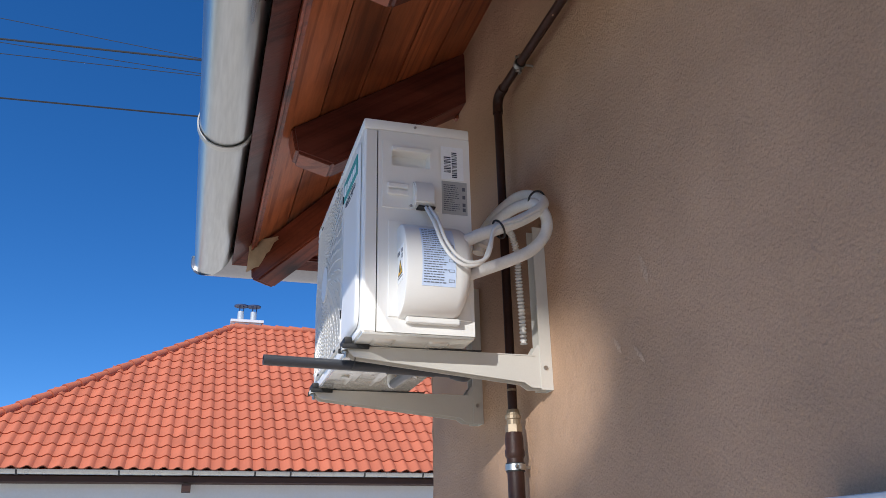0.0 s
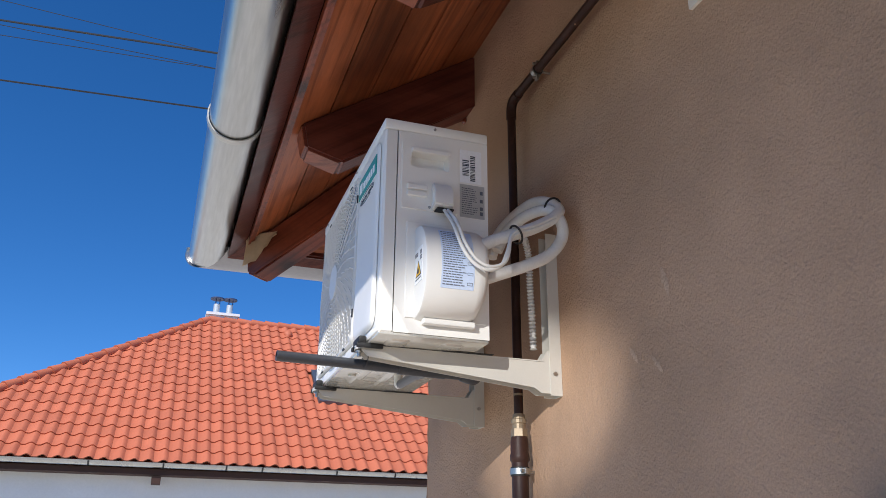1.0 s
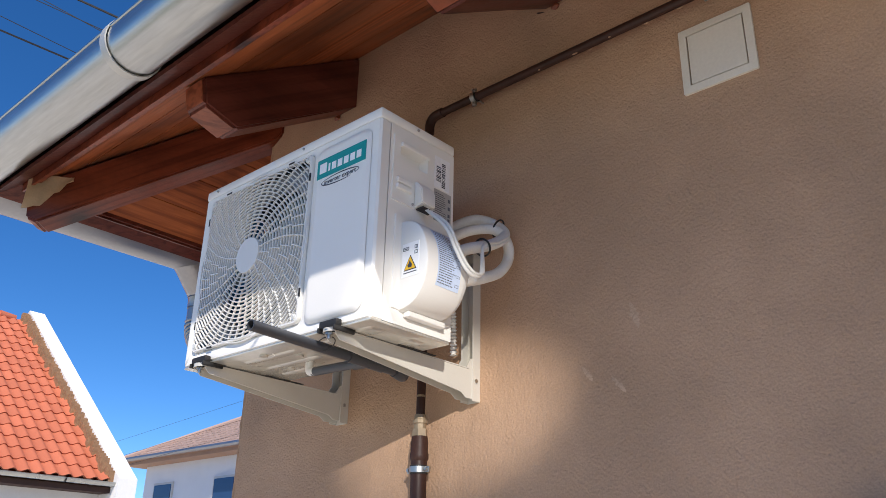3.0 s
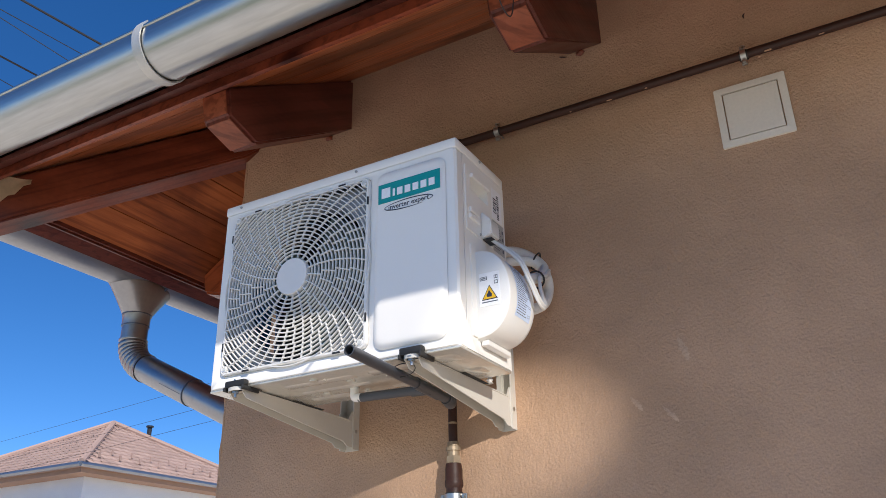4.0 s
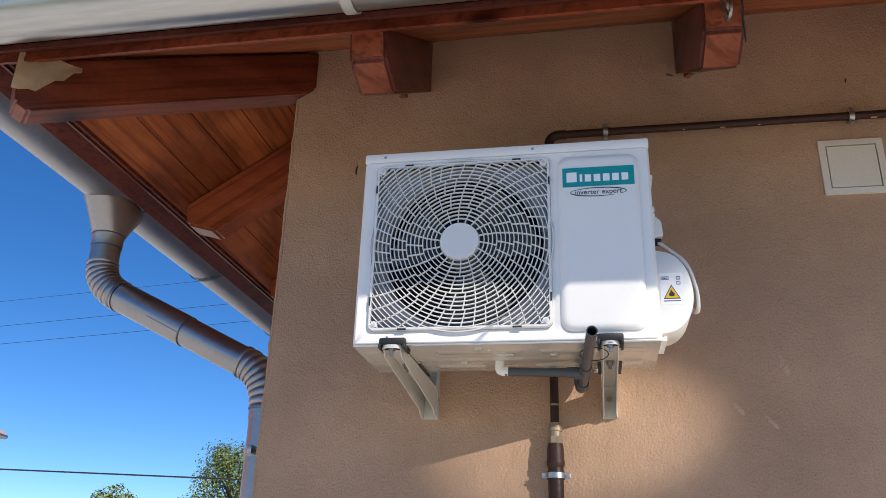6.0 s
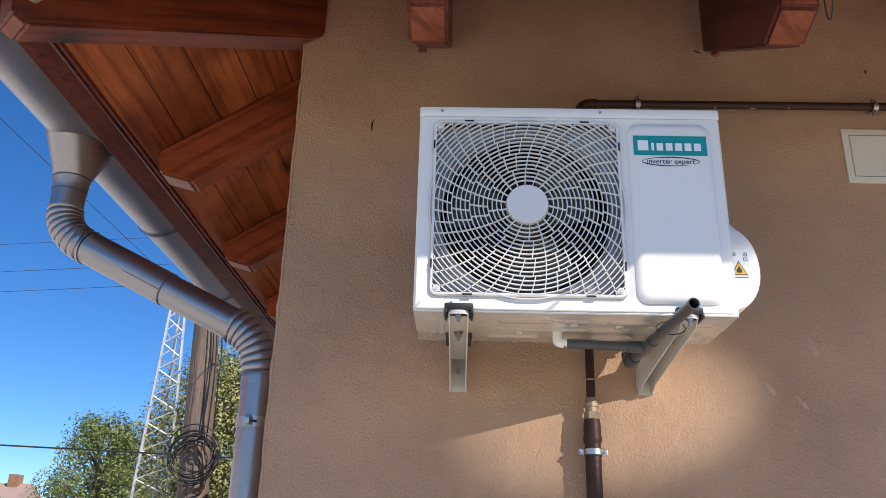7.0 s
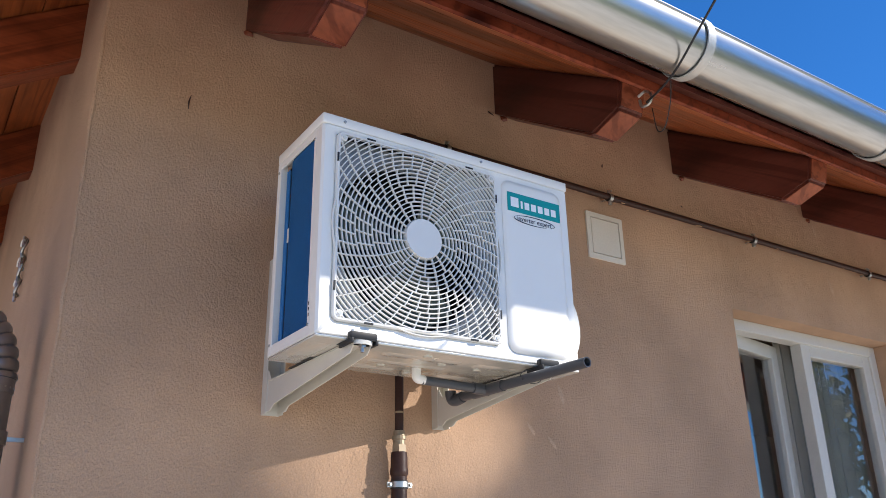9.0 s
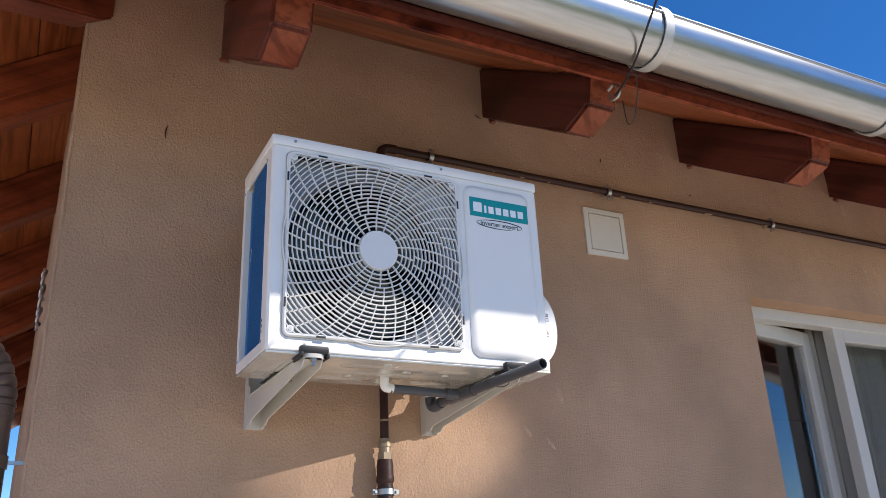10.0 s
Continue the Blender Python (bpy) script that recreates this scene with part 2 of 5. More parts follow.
# ---- mesh helpers ----
ORIGIN = {}


def thing(name, place, label="", category="", group="", kind=""):
    """An empty at the thing's base, to carry its parts."""
    ob = new(name)
    ob.empty_display_size = 0.1
    ob.location = place
    ORIGIN[ob.name] = Vector(place)
    return tagged(ob, label, category, group, kind)


def part(name, bm, material, parent=None, label="", smooth=False, **tags):
    """Links a bmesh, made in world places, as one mesh object, under a thing or a part if one is given."""
    me = bpy.data.meshes.new(name)
    o = ORIGIN.get(parent.name, Vector()) if parent else Vector()
    if o.length:
        bmesh.ops.translate(bm, verts=bm.verts, vec=-o)
    bmesh.ops.recalc_face_normals(bm, faces=bm.faces)
    for f in bm.faces:
        f.smooth = smooth
    bm.to_mesh(me)
    bm.free()
    me.materials.append(material)
    if smooth:
        me.set_sharp_from_angle(angle=radians(40))
    ob = new(name, me)
    if parent:
        ob.parent = parent
        ORIGIN[ob.name] = o
    return tagged(ob, label, **tags)


def box(bm, x0, x1, y0, y1, z0, z1, bevel=0.0, seg=2):
    own = bmesh.new()
    r = bmesh.ops.create_cube(own, size=1)
    for v in r["verts"]:
        v.co = Vector(((x0 + x1) / 2 + v.co.x * (x1 - x0), (y0 + y1) / 2 + v.co.y * (y1 - y0), (z0 + z1) / 2 + v.co.z * (z1 - z0)))
    if bevel:
        bmesh.ops.bevel(own, geom=own.edges[:], offset=bevel, segments=seg, affect="EDGES", profile=0.5)
    return merge(bm, own)


def merge(bm, own, m=None):
    if m is not None:
        bmesh.ops.transform(own, matrix=m, verts=own.verts)
    at = {v: bm.verts.new(v.co) for v in own.verts}
    for f in own.faces:
        bm.faces.new([at[v] for v in f.verts])
    own.free()
    return bm


def boxes(*sizes, bevel=0.0):
    bm = bmesh.new()
    for s in sizes:
        box(bm, *s, bevel=bevel)
    return bm


def prism(bm, outline, a, b):
    """Solid between an outline at offset a and the same at offset b (vectors)."""
    p = [bm.verts.new(Vector(q) + Vector(a)) for q in outline]
    s = [bm.verts.new(Vector(q) + Vector(b)) for q in outline]
    bm.faces.new(p)
    bm.faces.new(s[::-1])
    for i in range(len(p)):
        j = (i + 1) % len(p)
        bm.faces.new((p[i], s[i], s[j], p[j]))
    return bm


def smooth_path(points, steps=6):
    """Catmull-Rom line through the points."""
    p = [Vector(q) for q in points]
    p = [2 * p[0] - p[1], *p, 2 * p[-1] - p[-2]]
    out = []
    for i in range(1, len(p) - 2):
        for k in range(steps):
            t = k / steps
            out.append(0.5 * (2 * p[i] + (p[i + 1] - p[i - 1]) * t + (2 * p[i - 1] - 5 * p[i] + 4 * p[i + 1] - p[i + 2]) * t * t
                              + (3 * p[i] - p[i - 1] - 3 * p[i + 1] + p[i + 2]) * t ** 3))
    out.append(p[-2])
    return out


def tube(bm, points, radius, n=12, hollow=0.0, caps=True):
    """A round bar or pipe along the points; radius may be a function of 0..1."""
    pts = [Vector(q) for q in points]
    prev, rings = None, []
    for i, p in enumerate(pts):
        d = (pts[min(i + 1, len(pts) - 1)] - pts[max(i - 1, 0)]).normalized()
        if prev is None:
            u = d.orthogonal().normalized()
        else:
            u = (prev - prev.dot(d) * d).normalized()
        prev = u
        w = d.cross(u)
        r = radius(i / (len(pts) - 1)) if callable(radius) else radius
        rings.append([bm.verts.new(p + r * (math.cos(a) * u + math.sin(a) * w)) for a in (2 * math.pi * k / n for k in range(n))])
    for a, b in zip(rings, rings[1:]):
        for k in range(n):
            bm.faces.new((a[k], a[(k + 1) % n], b[(k + 1) % n], b[k]))
    if caps:
        for ring, p, sign in ((rings[0], pts[0], 1), (rings[-1], pts[-1], -1)):
            if hollow:
                inner = [bm.verts.new(p + (v.co - p) * hollow) for v in ring]
                q = p + (pts[1] - pts[0] if sign > 0 else pts[-2] - pts[-1]).normalized() * 0.05
                deep = [bm.verts.new(q + (v.co - p) * hollow) for v in ring]
                for k in range(n):
                    j = (k + 1) % n
                    bm.faces.new((ring[k], ring[j], inner[j], inner[k]))
                    bm.faces.new((inner[k], inner[j], deep[j], deep[k]))
                bm.faces.new(deep)
            else:
                bm.faces.new(ring)
    return bm


def disc(bm, centre, axis, radius, depth, n=20, bevel=0.0):
    """A solid disc or bolt head whose middle lies at centre."""
    own = bmesh.new()
    bmesh.ops.create_cone(own, cap_ends=True, segments=n, radius1=radius, radius2=radius - bevel, depth=depth)
    m = Matrix.Translation(centre) @ Vector(axis).to_track_quat("Z", "Y").to_matrix().to_4x4()
    return merge(bm, own, m)


def round_rect(y0, y1, z0, z1, r, n=5):
    """The outline of a rounded rectangle in the y-z plane."""
    out = []
    for cy, cz, a0 in ((y1 - r, z1 - r, 0), (y0 + r, z1 - r, 90), (y0 + r, z0 + r, 180), (y1 - r, z0 + r, 270)):
        for k in range(n + 1):
            a = radians(a0 + 90 * k / n)
            out.append((cy + r * math.cos(a), cz + r * math.sin(a)))
    return out


def loft(bm, loops, close_first=False, close_last=True):
    """Skin between loops of equal length."""
    rings = [[bm.verts.new(p) for p in loop] for loop in loops]
    for a, b in zip(rings, rings[1:]):
        for k in range(len(a)):
            j = (k + 1) % len(a)
            bm.faces.new((a[k], a[j], b[j], b[k]))
    if close_first:
        bm.faces.new(rings[0])
    if close_last:
        bm.faces.new(rings[-1])
    return bm


# ---- ground ----
part("ground", boxes((-600, 600, -600, 600, -0.4, 0.0)), GROUND, label="pale paved yard running out to the horizon", category="ground", kind="structure")

part("lawn", boxes((-22, -6.0, -24, 13, -0.05, 0.012)), LAWN, label="strip of short dry grass beside the paving", category="lawn", kind="structure")

# ---- the house: walls ----
WX, CY = 0.9, 3.10          # face of the long wall, and the corner
WIN = (-0.92, 0.375, 1.28, 2.685)
bm = boxes((WX, WX + 0.4, WIN[1], CY, 0, 3.75), (WX, WX + 0.4, -9, WIN[0], 0, 3.75),
           (WX, WX + 0.4, WIN[0], WIN[1], WIN[3], 3.75), (WX, WX + 0.4, WIN[0], WIN[1], 0, WIN[2]))
part("wall_west", bm, STUCCO, label="beige scraped render wall with a window opening", category="wall", kind="structure")
part("wall_north", boxes((WX + 0.4, 10, CY - 0.4, CY, 0, 3.75)), STUCCO, label="beige scraped render wall round the corner", category="wall", kind="structure")
part("wall_south", boxes((WX + 0.4, 10, -9, -8.6, 0, 3.75)), STUCCO, label="beige scraped render end wall", category="wall", kind="structure")
part("wall_east", boxes((9.6, 10, -8.6, CY - 0.4, 0, 3.75)), STUCCO, label="beige scraped render back wall", category="wall", kind="structure")
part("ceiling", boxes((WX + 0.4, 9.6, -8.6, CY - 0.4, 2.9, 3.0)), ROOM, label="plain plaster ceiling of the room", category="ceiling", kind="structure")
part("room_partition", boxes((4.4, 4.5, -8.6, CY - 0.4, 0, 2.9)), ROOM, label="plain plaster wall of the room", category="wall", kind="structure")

# corner bead of rough render, slightly proud
bm = bmesh.new()
rnd = random.Random(4)
tube(bm, [(WX + 0.004 + rnd.uniform(-0.002, 0.002), CY - 0.004 + rnd.uniform(-0.002, 0.002), 0.05 * k) for k in range(67)], lambda u: 0.0062 + 0.002 * math.sin(170 * u) * math.sin(61 * u), 8)
part("corner_trim", bm, STUCCO, label="rough render bead along the house corner", category="trim", kind="structure", smooth=True)

# ---- eaves ----
PITCH = 0.654               # rise per metre
SOFFIT = 3.51               # soffit height at the wall face
EDGE = 0.70                 # soffit depth out from the wall
LONG = 9.0


def eave_w(d, along, z):
    """Place on the long side: d out from the wall, along the wall from the corner."""
    return Vector((WX - d, CY - along, z))


def eave_n(d, along, z):
    """Place on the side round the corner."""
    return Vector((WX + along, CY + d, z))


def soffit_z(d):
    return SOFFIT - d * PITCH


roof = thing("roof", (WX, CY, 3.5), "hipped roof with red-brown wooden boards under the eaves", "roof", kind="structure")
BOARDS = 5
for side, place, wood in (("w", eave_w, WOOD_Y), ("n", eave_n, WOOD_X)):
    for k in range(BOARDS + 1):
        d0, d1 = EDGE * k / BOARDS, EDGE * (k + 1) / BOARDS - 0.004
        if k == BOARDS:
            d0, d1 = -0.14, -0.004
        bm = bmesh.new()
        t = 0.018
        low = [place(d0, -d0, soffit_z(d0)), place(d1, -d1, soffit_z(d1)), place(d1, LONG, soffit_z(d1)), place(d0, LONG, soffit_z(d0))]
        prism(bm, low, (0, 0, 0), (0, 0, t))
        part("soffit_board", bm, wood, roof)
    # dark lath behind the joints
    bm = bmesh.new()
    prism(bm, [place(-0.3, 0.3, soffit_z(-0.3) + 0.019), place(EDGE, -EDGE, soffit_z(EDGE) + 0.019), place(EDGE, LONG, soffit_z(EDGE) + 0.019), place(-0.3, LONG, soffit_z(-0.3) + 0.019)], (0, 0, 0), (0, 0, 0.02))
    part("roof_deck", bm, CLAYOLD, roof)
    # edge moulding and fascia
    for name, d0, d1, z0, z1 in (("moulding", EDGE - 0.012, EDGE + 0.001, -0.010, 0.02), ("moulding", EDGE + 0.003, EDGE + 0.012, -0.019, 0.02), ("fascia", EDGE - 0.07, EDGE - 0.05, 0.05, 0.17)):
        bm = bmesh.new()
        zz = soffit_z(EDGE)
        loop = lambda a: [place(d0, a(d0), zz + z0), place(d1, a(d1), zz + z0), place(d1, a(d1), zz + z1), place(d0, a(d0), zz + z1)]
        loft(bm, [loop(lambda d: -d), loop(lambda d: LONG)], True, True)
        # moulding round the corner coloured darker, standing in for shade behind the gutter
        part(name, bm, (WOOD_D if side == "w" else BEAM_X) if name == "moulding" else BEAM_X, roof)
    # board above the gap behind the gutter, the gap's shade put into its dark colour
    bm = bmesh.new()
    e0, e1 = EDGE + 0.016, EDGE + 0.092
    prism(bm, [place(e0, -e0, soffit_z(e0) + 0.022), place(e1, -e1, soffit_z(e1) + 0.022), place(e1, LONG, soffit_z(e1) + 0.022), place(e0, LONG, soffit_z(e0) + 0.022)], (0, 0, 0), (0, 0, 0.02))
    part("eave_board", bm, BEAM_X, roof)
    # tile covering with round noses along the eave
    bm = bmesh.new()
    c0, c1 = EDGE + 0.17, -3.0
    prism(bm, [place(c0, -c0, soffit_z(c0) + 0.14), place(c1, -c1, soffit_z(c1) + 0.14), place(c1, LONG, soffit_z(c1) + 0.14), place(c0, LONG, soffit_z(c0) + 0.14)], (0, 0, 0), (0, 0, 0.05))
    part("tile_covering", bm, UNDERLAY, roof)
    bm = bmesh.new()
    for k in range(int(LONG / 0.2)):
        a = -0.6 + 0.2 * k
        tube(bm, [place(c0 + 0.015, a, soffit_z(c0) + 0.125), place(c0 - 0.25, a, soffit_z(c0 - 0.25) + 0.125)], 0.04, 10)
    part("tile_noses", bm, UNDERLAY, roof, kind="stuff", smooth=True)

# rafter tails
RT = 0.057


def rafter(place, along, wood, name="rafter"):
    t = thing(name, place(0, along, 3.3), "red-brown stained wooden rafter tail under the eaves", "rafter", "rafter tails")
    prof = [(-0.1, soffit_z(-0.1) - 0.002), (-0.1, 3.28 + 0.1 * PITCH), (0.0, 3.28), (0.505, 2.948), (0.635, 2.985), (0.655, soffit_z(0.655) - 0.002)]
    bm = bmesh.new()
    prism(bm, [place(d, along - RT, z) for d, z in prof], (0, 0, 0), place(0, along + RT, 0) - place(0, along - RT, 0))
    bmesh.ops.bevel(bm, geom=bm.edges[:], offset=0.009, segments=2, affect="EDGES")
    part("beam", bm, wood, t)
    # end cut, its grain showing
    bm = bmesh.new()
    prism(bm, [place(0.516, along - RT + 0.010, 2.9495), place(0.626, along - RT + 0.010, 2.981), place(0.626, along + RT - 0.010, 2.981), place(0.516, along + RT - 0.010, 2.9495)], (0, 0, -0.0012), (0, 0, 0.002))
    part("cut_end", bm, WOOD_CUT, t, "worn cut end")
    bm = bmesh.new()
    zt = soffit_z(0.655) - 0.012
    prism(bm, [place(0.6375, along - RT + 0.009, 2.995), place(0.6545, along - RT + 0.009, zt), place(0.6545, along + RT - 0.009, zt), place(0.6375, along + RT - 0.009, 2.995)], (0, 0, 0), place(0.0022, 0, 0) - place(0, 0, 0))
    part("end_grain", bm, WOOD_CUT, t, "lighter weathered end grain")
    return t


# same wood on both sides; the long side's shade is in its colour
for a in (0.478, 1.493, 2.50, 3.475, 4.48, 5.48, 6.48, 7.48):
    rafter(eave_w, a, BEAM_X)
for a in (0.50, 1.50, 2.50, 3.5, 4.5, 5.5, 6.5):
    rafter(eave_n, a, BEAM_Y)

# hip rafter on the diagonal
hip = thing("hip_rafter", (WX, CY, 3.29), "heavy red-brown stained hip rafter running out at the house corner", "rafter")
bm = bmesh.new()
q = Vector((-1, 1, 0)) / math.sqrt(2)
s = Vector((1, 1, 0)) / math.sqrt(2)
hp = [(-0.05, 3.50), (-0.05, 3.33), (0.0, 3.29), (0.895, 2.874), (0.940, 2.893), (0.955, 3.03)]
prism(bm, [Vector((WX, CY, 0)) + q * d - s * 0.06 + Vector((0, 0, z)) for d, z in hp], (0, 0, 0), s * 0.12)
bmesh.ops.bevel(bm, geom=bm.edges[:], offset=0.008, segments=2, affect="EDGES")
part("beam", bm, WOOD_D, hip)
mid = Vector((WX, CY, 0))
bm = bmesh.new()
prism(bm, [mid + q * d + s * e + Vector((0, 0, z)) for d, e, z in ((0.903, -0.050, 2.8765), (0.933, -0.050, 2.8892), (0.933, 0.050, 2.8892), (0.903, 0.050, 2.8765))], (0, 0, -0.0012), (0, 0, 0.002))
part("cut_end", bm, WOOD_CUT, hip, "worn cut end")

# ---- gutter ----
GR, GD, GZ = 0.09, 0.90, 3.08     # radius, distance from the wall, height of the centre


def gutter_w(d, along, z):
    """The long side's gutter hangs slightly nearer the wall."""
    return eave_w(d - 0.018, along, z)


def gutter_n(d, along, z):
    """Round the corner the trough is wider towards the wall."""
    return eave_n(GD - 1.45 * (GD - d) if d < GD else d, along, z)


def gutter_run(prof):
    """The gutter's profile carried along both sides, mitred at the corner."""
    bm = bmesh.new()
    loft(bm, [[gutter_w(d, LONG, z) for d, z in prof], [gutter_w(d, -d, z) for d, z in prof]], True, True)
    return bm


def gutter_run_n(prof):
    bm = bmesh.new()
    loft(bm, [[gutter_n(d, -d, z) for d, z in prof], [gutter_n(d, LONG - 1, z) for d, z in prof]], True, True)
    return bm


outer = [(GD + GR * math.cos(a), GZ + GR * math.sin(a)) for a in (radians(20 - 220 * k / 22) for k in range(23))]
bead = [(GD + GR * 0.94 + 0.006 * math.cos(a), GZ + GR * 0.34 + 0.006 * math.sin(a)) for a in (radians(150 - 240 * k / 8) for k in range(9))]
inner = [(GD + (GR - 0.003) * math.cos(a), GZ + (GR - 0.003) * math.sin(a)) for a in (radians(-200 + 220 * k / 22) for k in range(23))]
gutter = thing("gutter", (WX - GD, CY, GZ), "galvanised half-round rain gutter hung along the eaves", "gutter")
part("trough", gutter_run(outer + inner), ZINC, gutter, smooth=True)
part("trough", gutter_run_n(outer + inner), DULLZINC, gutter, smooth=True)
for run, end in ((gutter_w, LONG), (eave_n, LONG - 1)):
    bm = bmesh.new()
    loft(bm, [[run(d, end, z) for d, z in bead], [run(d, -d, z) for d, z in bead]], True, True)
    part("rolled_edge", bm, ZINC, gutter, smooth=True)


def strap(place, along, half=0.016, steel=STRAPSTEEL):
    bm = bmesh.new()
    arc = [(GD + (GR + 0.003) * math.cos(a), GZ + (GR + 0.003) * math.sin(a)) for a in (radians(38 - 230 * k / 22) for k in range(23))]
    arc2 = [(GD + (GR + 0.0075) * math.cos(a), GZ + (GR + 0.0075) * math.sin(a)) for a in (radians(-192 + 230 * k / 22) for k in range(23))]
    loft(bm, [[place(d, along - half, z) for d, z in arc + arc2], [place(d, along + half, z) for d, z in arc + arc2]], True, True)
    part("strap", bm, steel, gutter, "flat steel gutter strap", smooth=True)


for a in (0.487, 1.488, 2.50, 3.475, 4.48, 5.48, 6.48):
    strap(gutter_w, a)
for a in (0.36, 1.15, 2.2, 3.3):
    strap(gutter_n, a, 0.007, DULLSTEEL)

# funnel, swan neck and downpipe
DX, DY, FUX = 1.185, CY + 0.105, 1.190
pipe = thing("downpipe", (DX, DY, 0), "galvanised downpipe with crimped bends, clamped to the wall", "downpipe")
bm = bmesh.new()
prof = [(0.099, 0.185, GZ - 0.01), (0.098, 0.18, GZ - 0.07), (0.090, 0.155, GZ - 0.095), (0.067, 0.068, GZ - 0.205), (0.064, 0.064, GZ - 0.21), (0.063, 0.063, GZ - 0.26)]
loft(bm, [[(FUX + b * math.cos(a), CY + GD + c * math.sin(a), z) for a in (2 * math.pi * k / 24 for k in range(24))] for c, b, z in prof], False, False)
part("funnel", bm, DULLZINC, pipe, smooth=True)


def ribbed(bm, pts, r, ribs):
    tube(bm, pts, lambda u: r + 0.008 * (abs(math.cos(math.pi * ribs * u)) ** 0.4 - 0.35), 20)


def bend(p0, p1, p2, n):
    p0, p1, p2 = Vector(p0), Vector(p1), Vector(p2)
    return [(1 - t) ** 2 * p0 + 2 * t * (1 - t) * p1 + t * t * p2 for t in (k / n for k in range(n + 1))]


top = Vector((FUX, CY + GD, 0))
b0, b1, b2 = top + Vector((0, 0, GZ - 0.33)), top + Vector((0, 0, GZ - 0.43)), Vector((FUX - 0.007, CY + GD - 0.12, GZ - 0.485))
c0, c1, c2 = Vector((DX, DY + 0.11, 2.315)), Vector((DX, DY, 2.265)), Vector((DX, DY, 2.13))
bm = bmesh.new()
tube(bm, [top + Vector((0, 0, GZ - 0.25)), b0], 0.060, 20)
part("collar", bm, DULLZINC, pipe, smooth=True)
for p3, name in (((b0, b1, b2), "upper_bend"), ((c0, c1, c2), "lower_bend")):
    bm = bmesh.new()
    ribbed(bm, bend(*p3, 96), 0.0605, 8)
    part(name, bm, DULLZINC, pipe, "crimped bend", smooth=True)
bm = bmesh.new()
tube(bm, [b2, b2.lerp(c0, 0.55)], 0.0615, 24)
tube(bm, [b2.lerp(c0, 0.5), c0], 0.0585, 24)
part("slanting_pipe", bm, DULLZINC, pipe, smooth=True)
way = (c0 - b2).normalized()
side_ = Vector((-0.88, 0.0, -0.35))
side_ = (side_ - side_.dot(way) * way).normalized()
bm = bmesh.new()
tube(bm, [b2.lerp(c0, u) + side_ * 0.0605 for u in (0.30, 0.40, 0.545)], 0.0022, 6)
part("lock_seam", bm, DULLSTEEL, pipe)
bm = bmesh.new()
tube(bm, [c2, (DX, DY, 1.2), (DX, DY, 0.05)], 0.0585, 24)
tube(bm, [c2, c2 - Vector((0, 0, 0.04))], 0.0615, 24)
part("upright_pipe", bm, DULLZINC, pipe, smooth=True)
clamp = bmesh.new()
tube(clamp, [(DX, DY, 1.955), (DX, DY, 1.99)], 0.0635, 24)
box(clamp, DX - 0.005, DX + 0.005, CY - 0.01, DY - 0.058, 1.967, 1.978)
box(clamp, DX - 0.11, DX - 0.061, DY - 0.008, DY + 0.008, 1.958, 1.987, 0.002)
part("pipe_clamp", clamp, ZINC, pipe, "steel pipe clamp with a bolt lug", smooth=True)

part("clamp_slot", boxes((DX - 0.0665, DX - 0.0625, DY - 0.022, DY + 0.014, 1.968, 1.976)), BLACK, pipe)
for k in range(22):
    a = 2 * math.pi * k / 22
    bm = bmesh.new()
    disc(bm, (DX + 0.0612 * math.cos(a), DY + 0.0612 * math.sin(a), 2.104), (math.cos(a), math.sin(a), 0), 0.0028, 0.003, 6)
    part("dimple", bm, ZINC, pipe)
for p, d, r in ((top + Vector((0, 0, GZ - 0.208)), Vector((0, 0, 1)), 0.0685), (top + Vector((0, 0, GZ - 0.262)), Vector((0, 0, 1)), 0.0640), (b2.lerp(c0, 0.55), c0 - b2, 0.0622), (c2, Vector((0, 0, 1)), 0.0625)):
    bm = bmesh.new()
    d = d.normalized() * 0.0022
    tube(bm, [p - d, p + d], r, 24)
    part("lap_seam", bm, DULLSTEEL, pipe)

copy_thing(pipe, pose(DX + 7.2, DY, 0))           # the same at the far end of that side

# torn roofing felt hanging out behind the hip rafter's end
felt = thing("torn_felt", (WX - 0.66, CY + 0.66, 2.98), "torn pale roofing felt hanging out by the gutter corner", "roofing felt")
bm = bmesh.new()
rnd = random.Random(6)
grid = []
for i in range(9):
    row = []
    for j in range(6):
        d = 0.775 + 0.185 * i / 8
        low = 3.055 - 0.125 * min(1.0, i / 6) + (0.010 * math.sin(2.3 * i) if j == 0 else 0)
        z = low + (3.075 - low) * j / 5
        p = Vector((WX, CY, 0)) + q * d - s * (0.066 + 0.006 * math.sin(1.1 * i + 0.7 * j) + rnd.uniform(0, 0.003)) + Vector((0, 0, z))
        row.append(bm.verts.new(p))
    grid.append(row)
for a, b in zip(grid, grid[1:]):
    for j in range(5):
        bm.faces.new((a[j], a[j + 1], b[j + 1], b[j]))
bmesh.ops.solidify(bm, geom=bm.faces[:], thickness=0.002)
FELT = shader("beige_felt", (0.68, 0.51, 0.33), 0.8, vary=0.2, scale=20, bump=0.003, bump_scale=30)
part("sheet", bm, FELT, felt, smooth=True)

# ---- outdoor unit ----
FX, BX, RY, LY, BZ, TZ = 0.364, 0.650, 1.825, 2.635, 2.140, 2.720
ac = thing("air_conditioner", ((FX + BX) / 2, (RY + LY) / 2, BZ), "white air conditioner outdoor unit with round fan grille on wall brackets", "air conditioner")
GC = (2.347, 2.425)                     # centre of the fan, y and z
GO = (2.097, 2.596, 2.176, 2.676)       # grille square

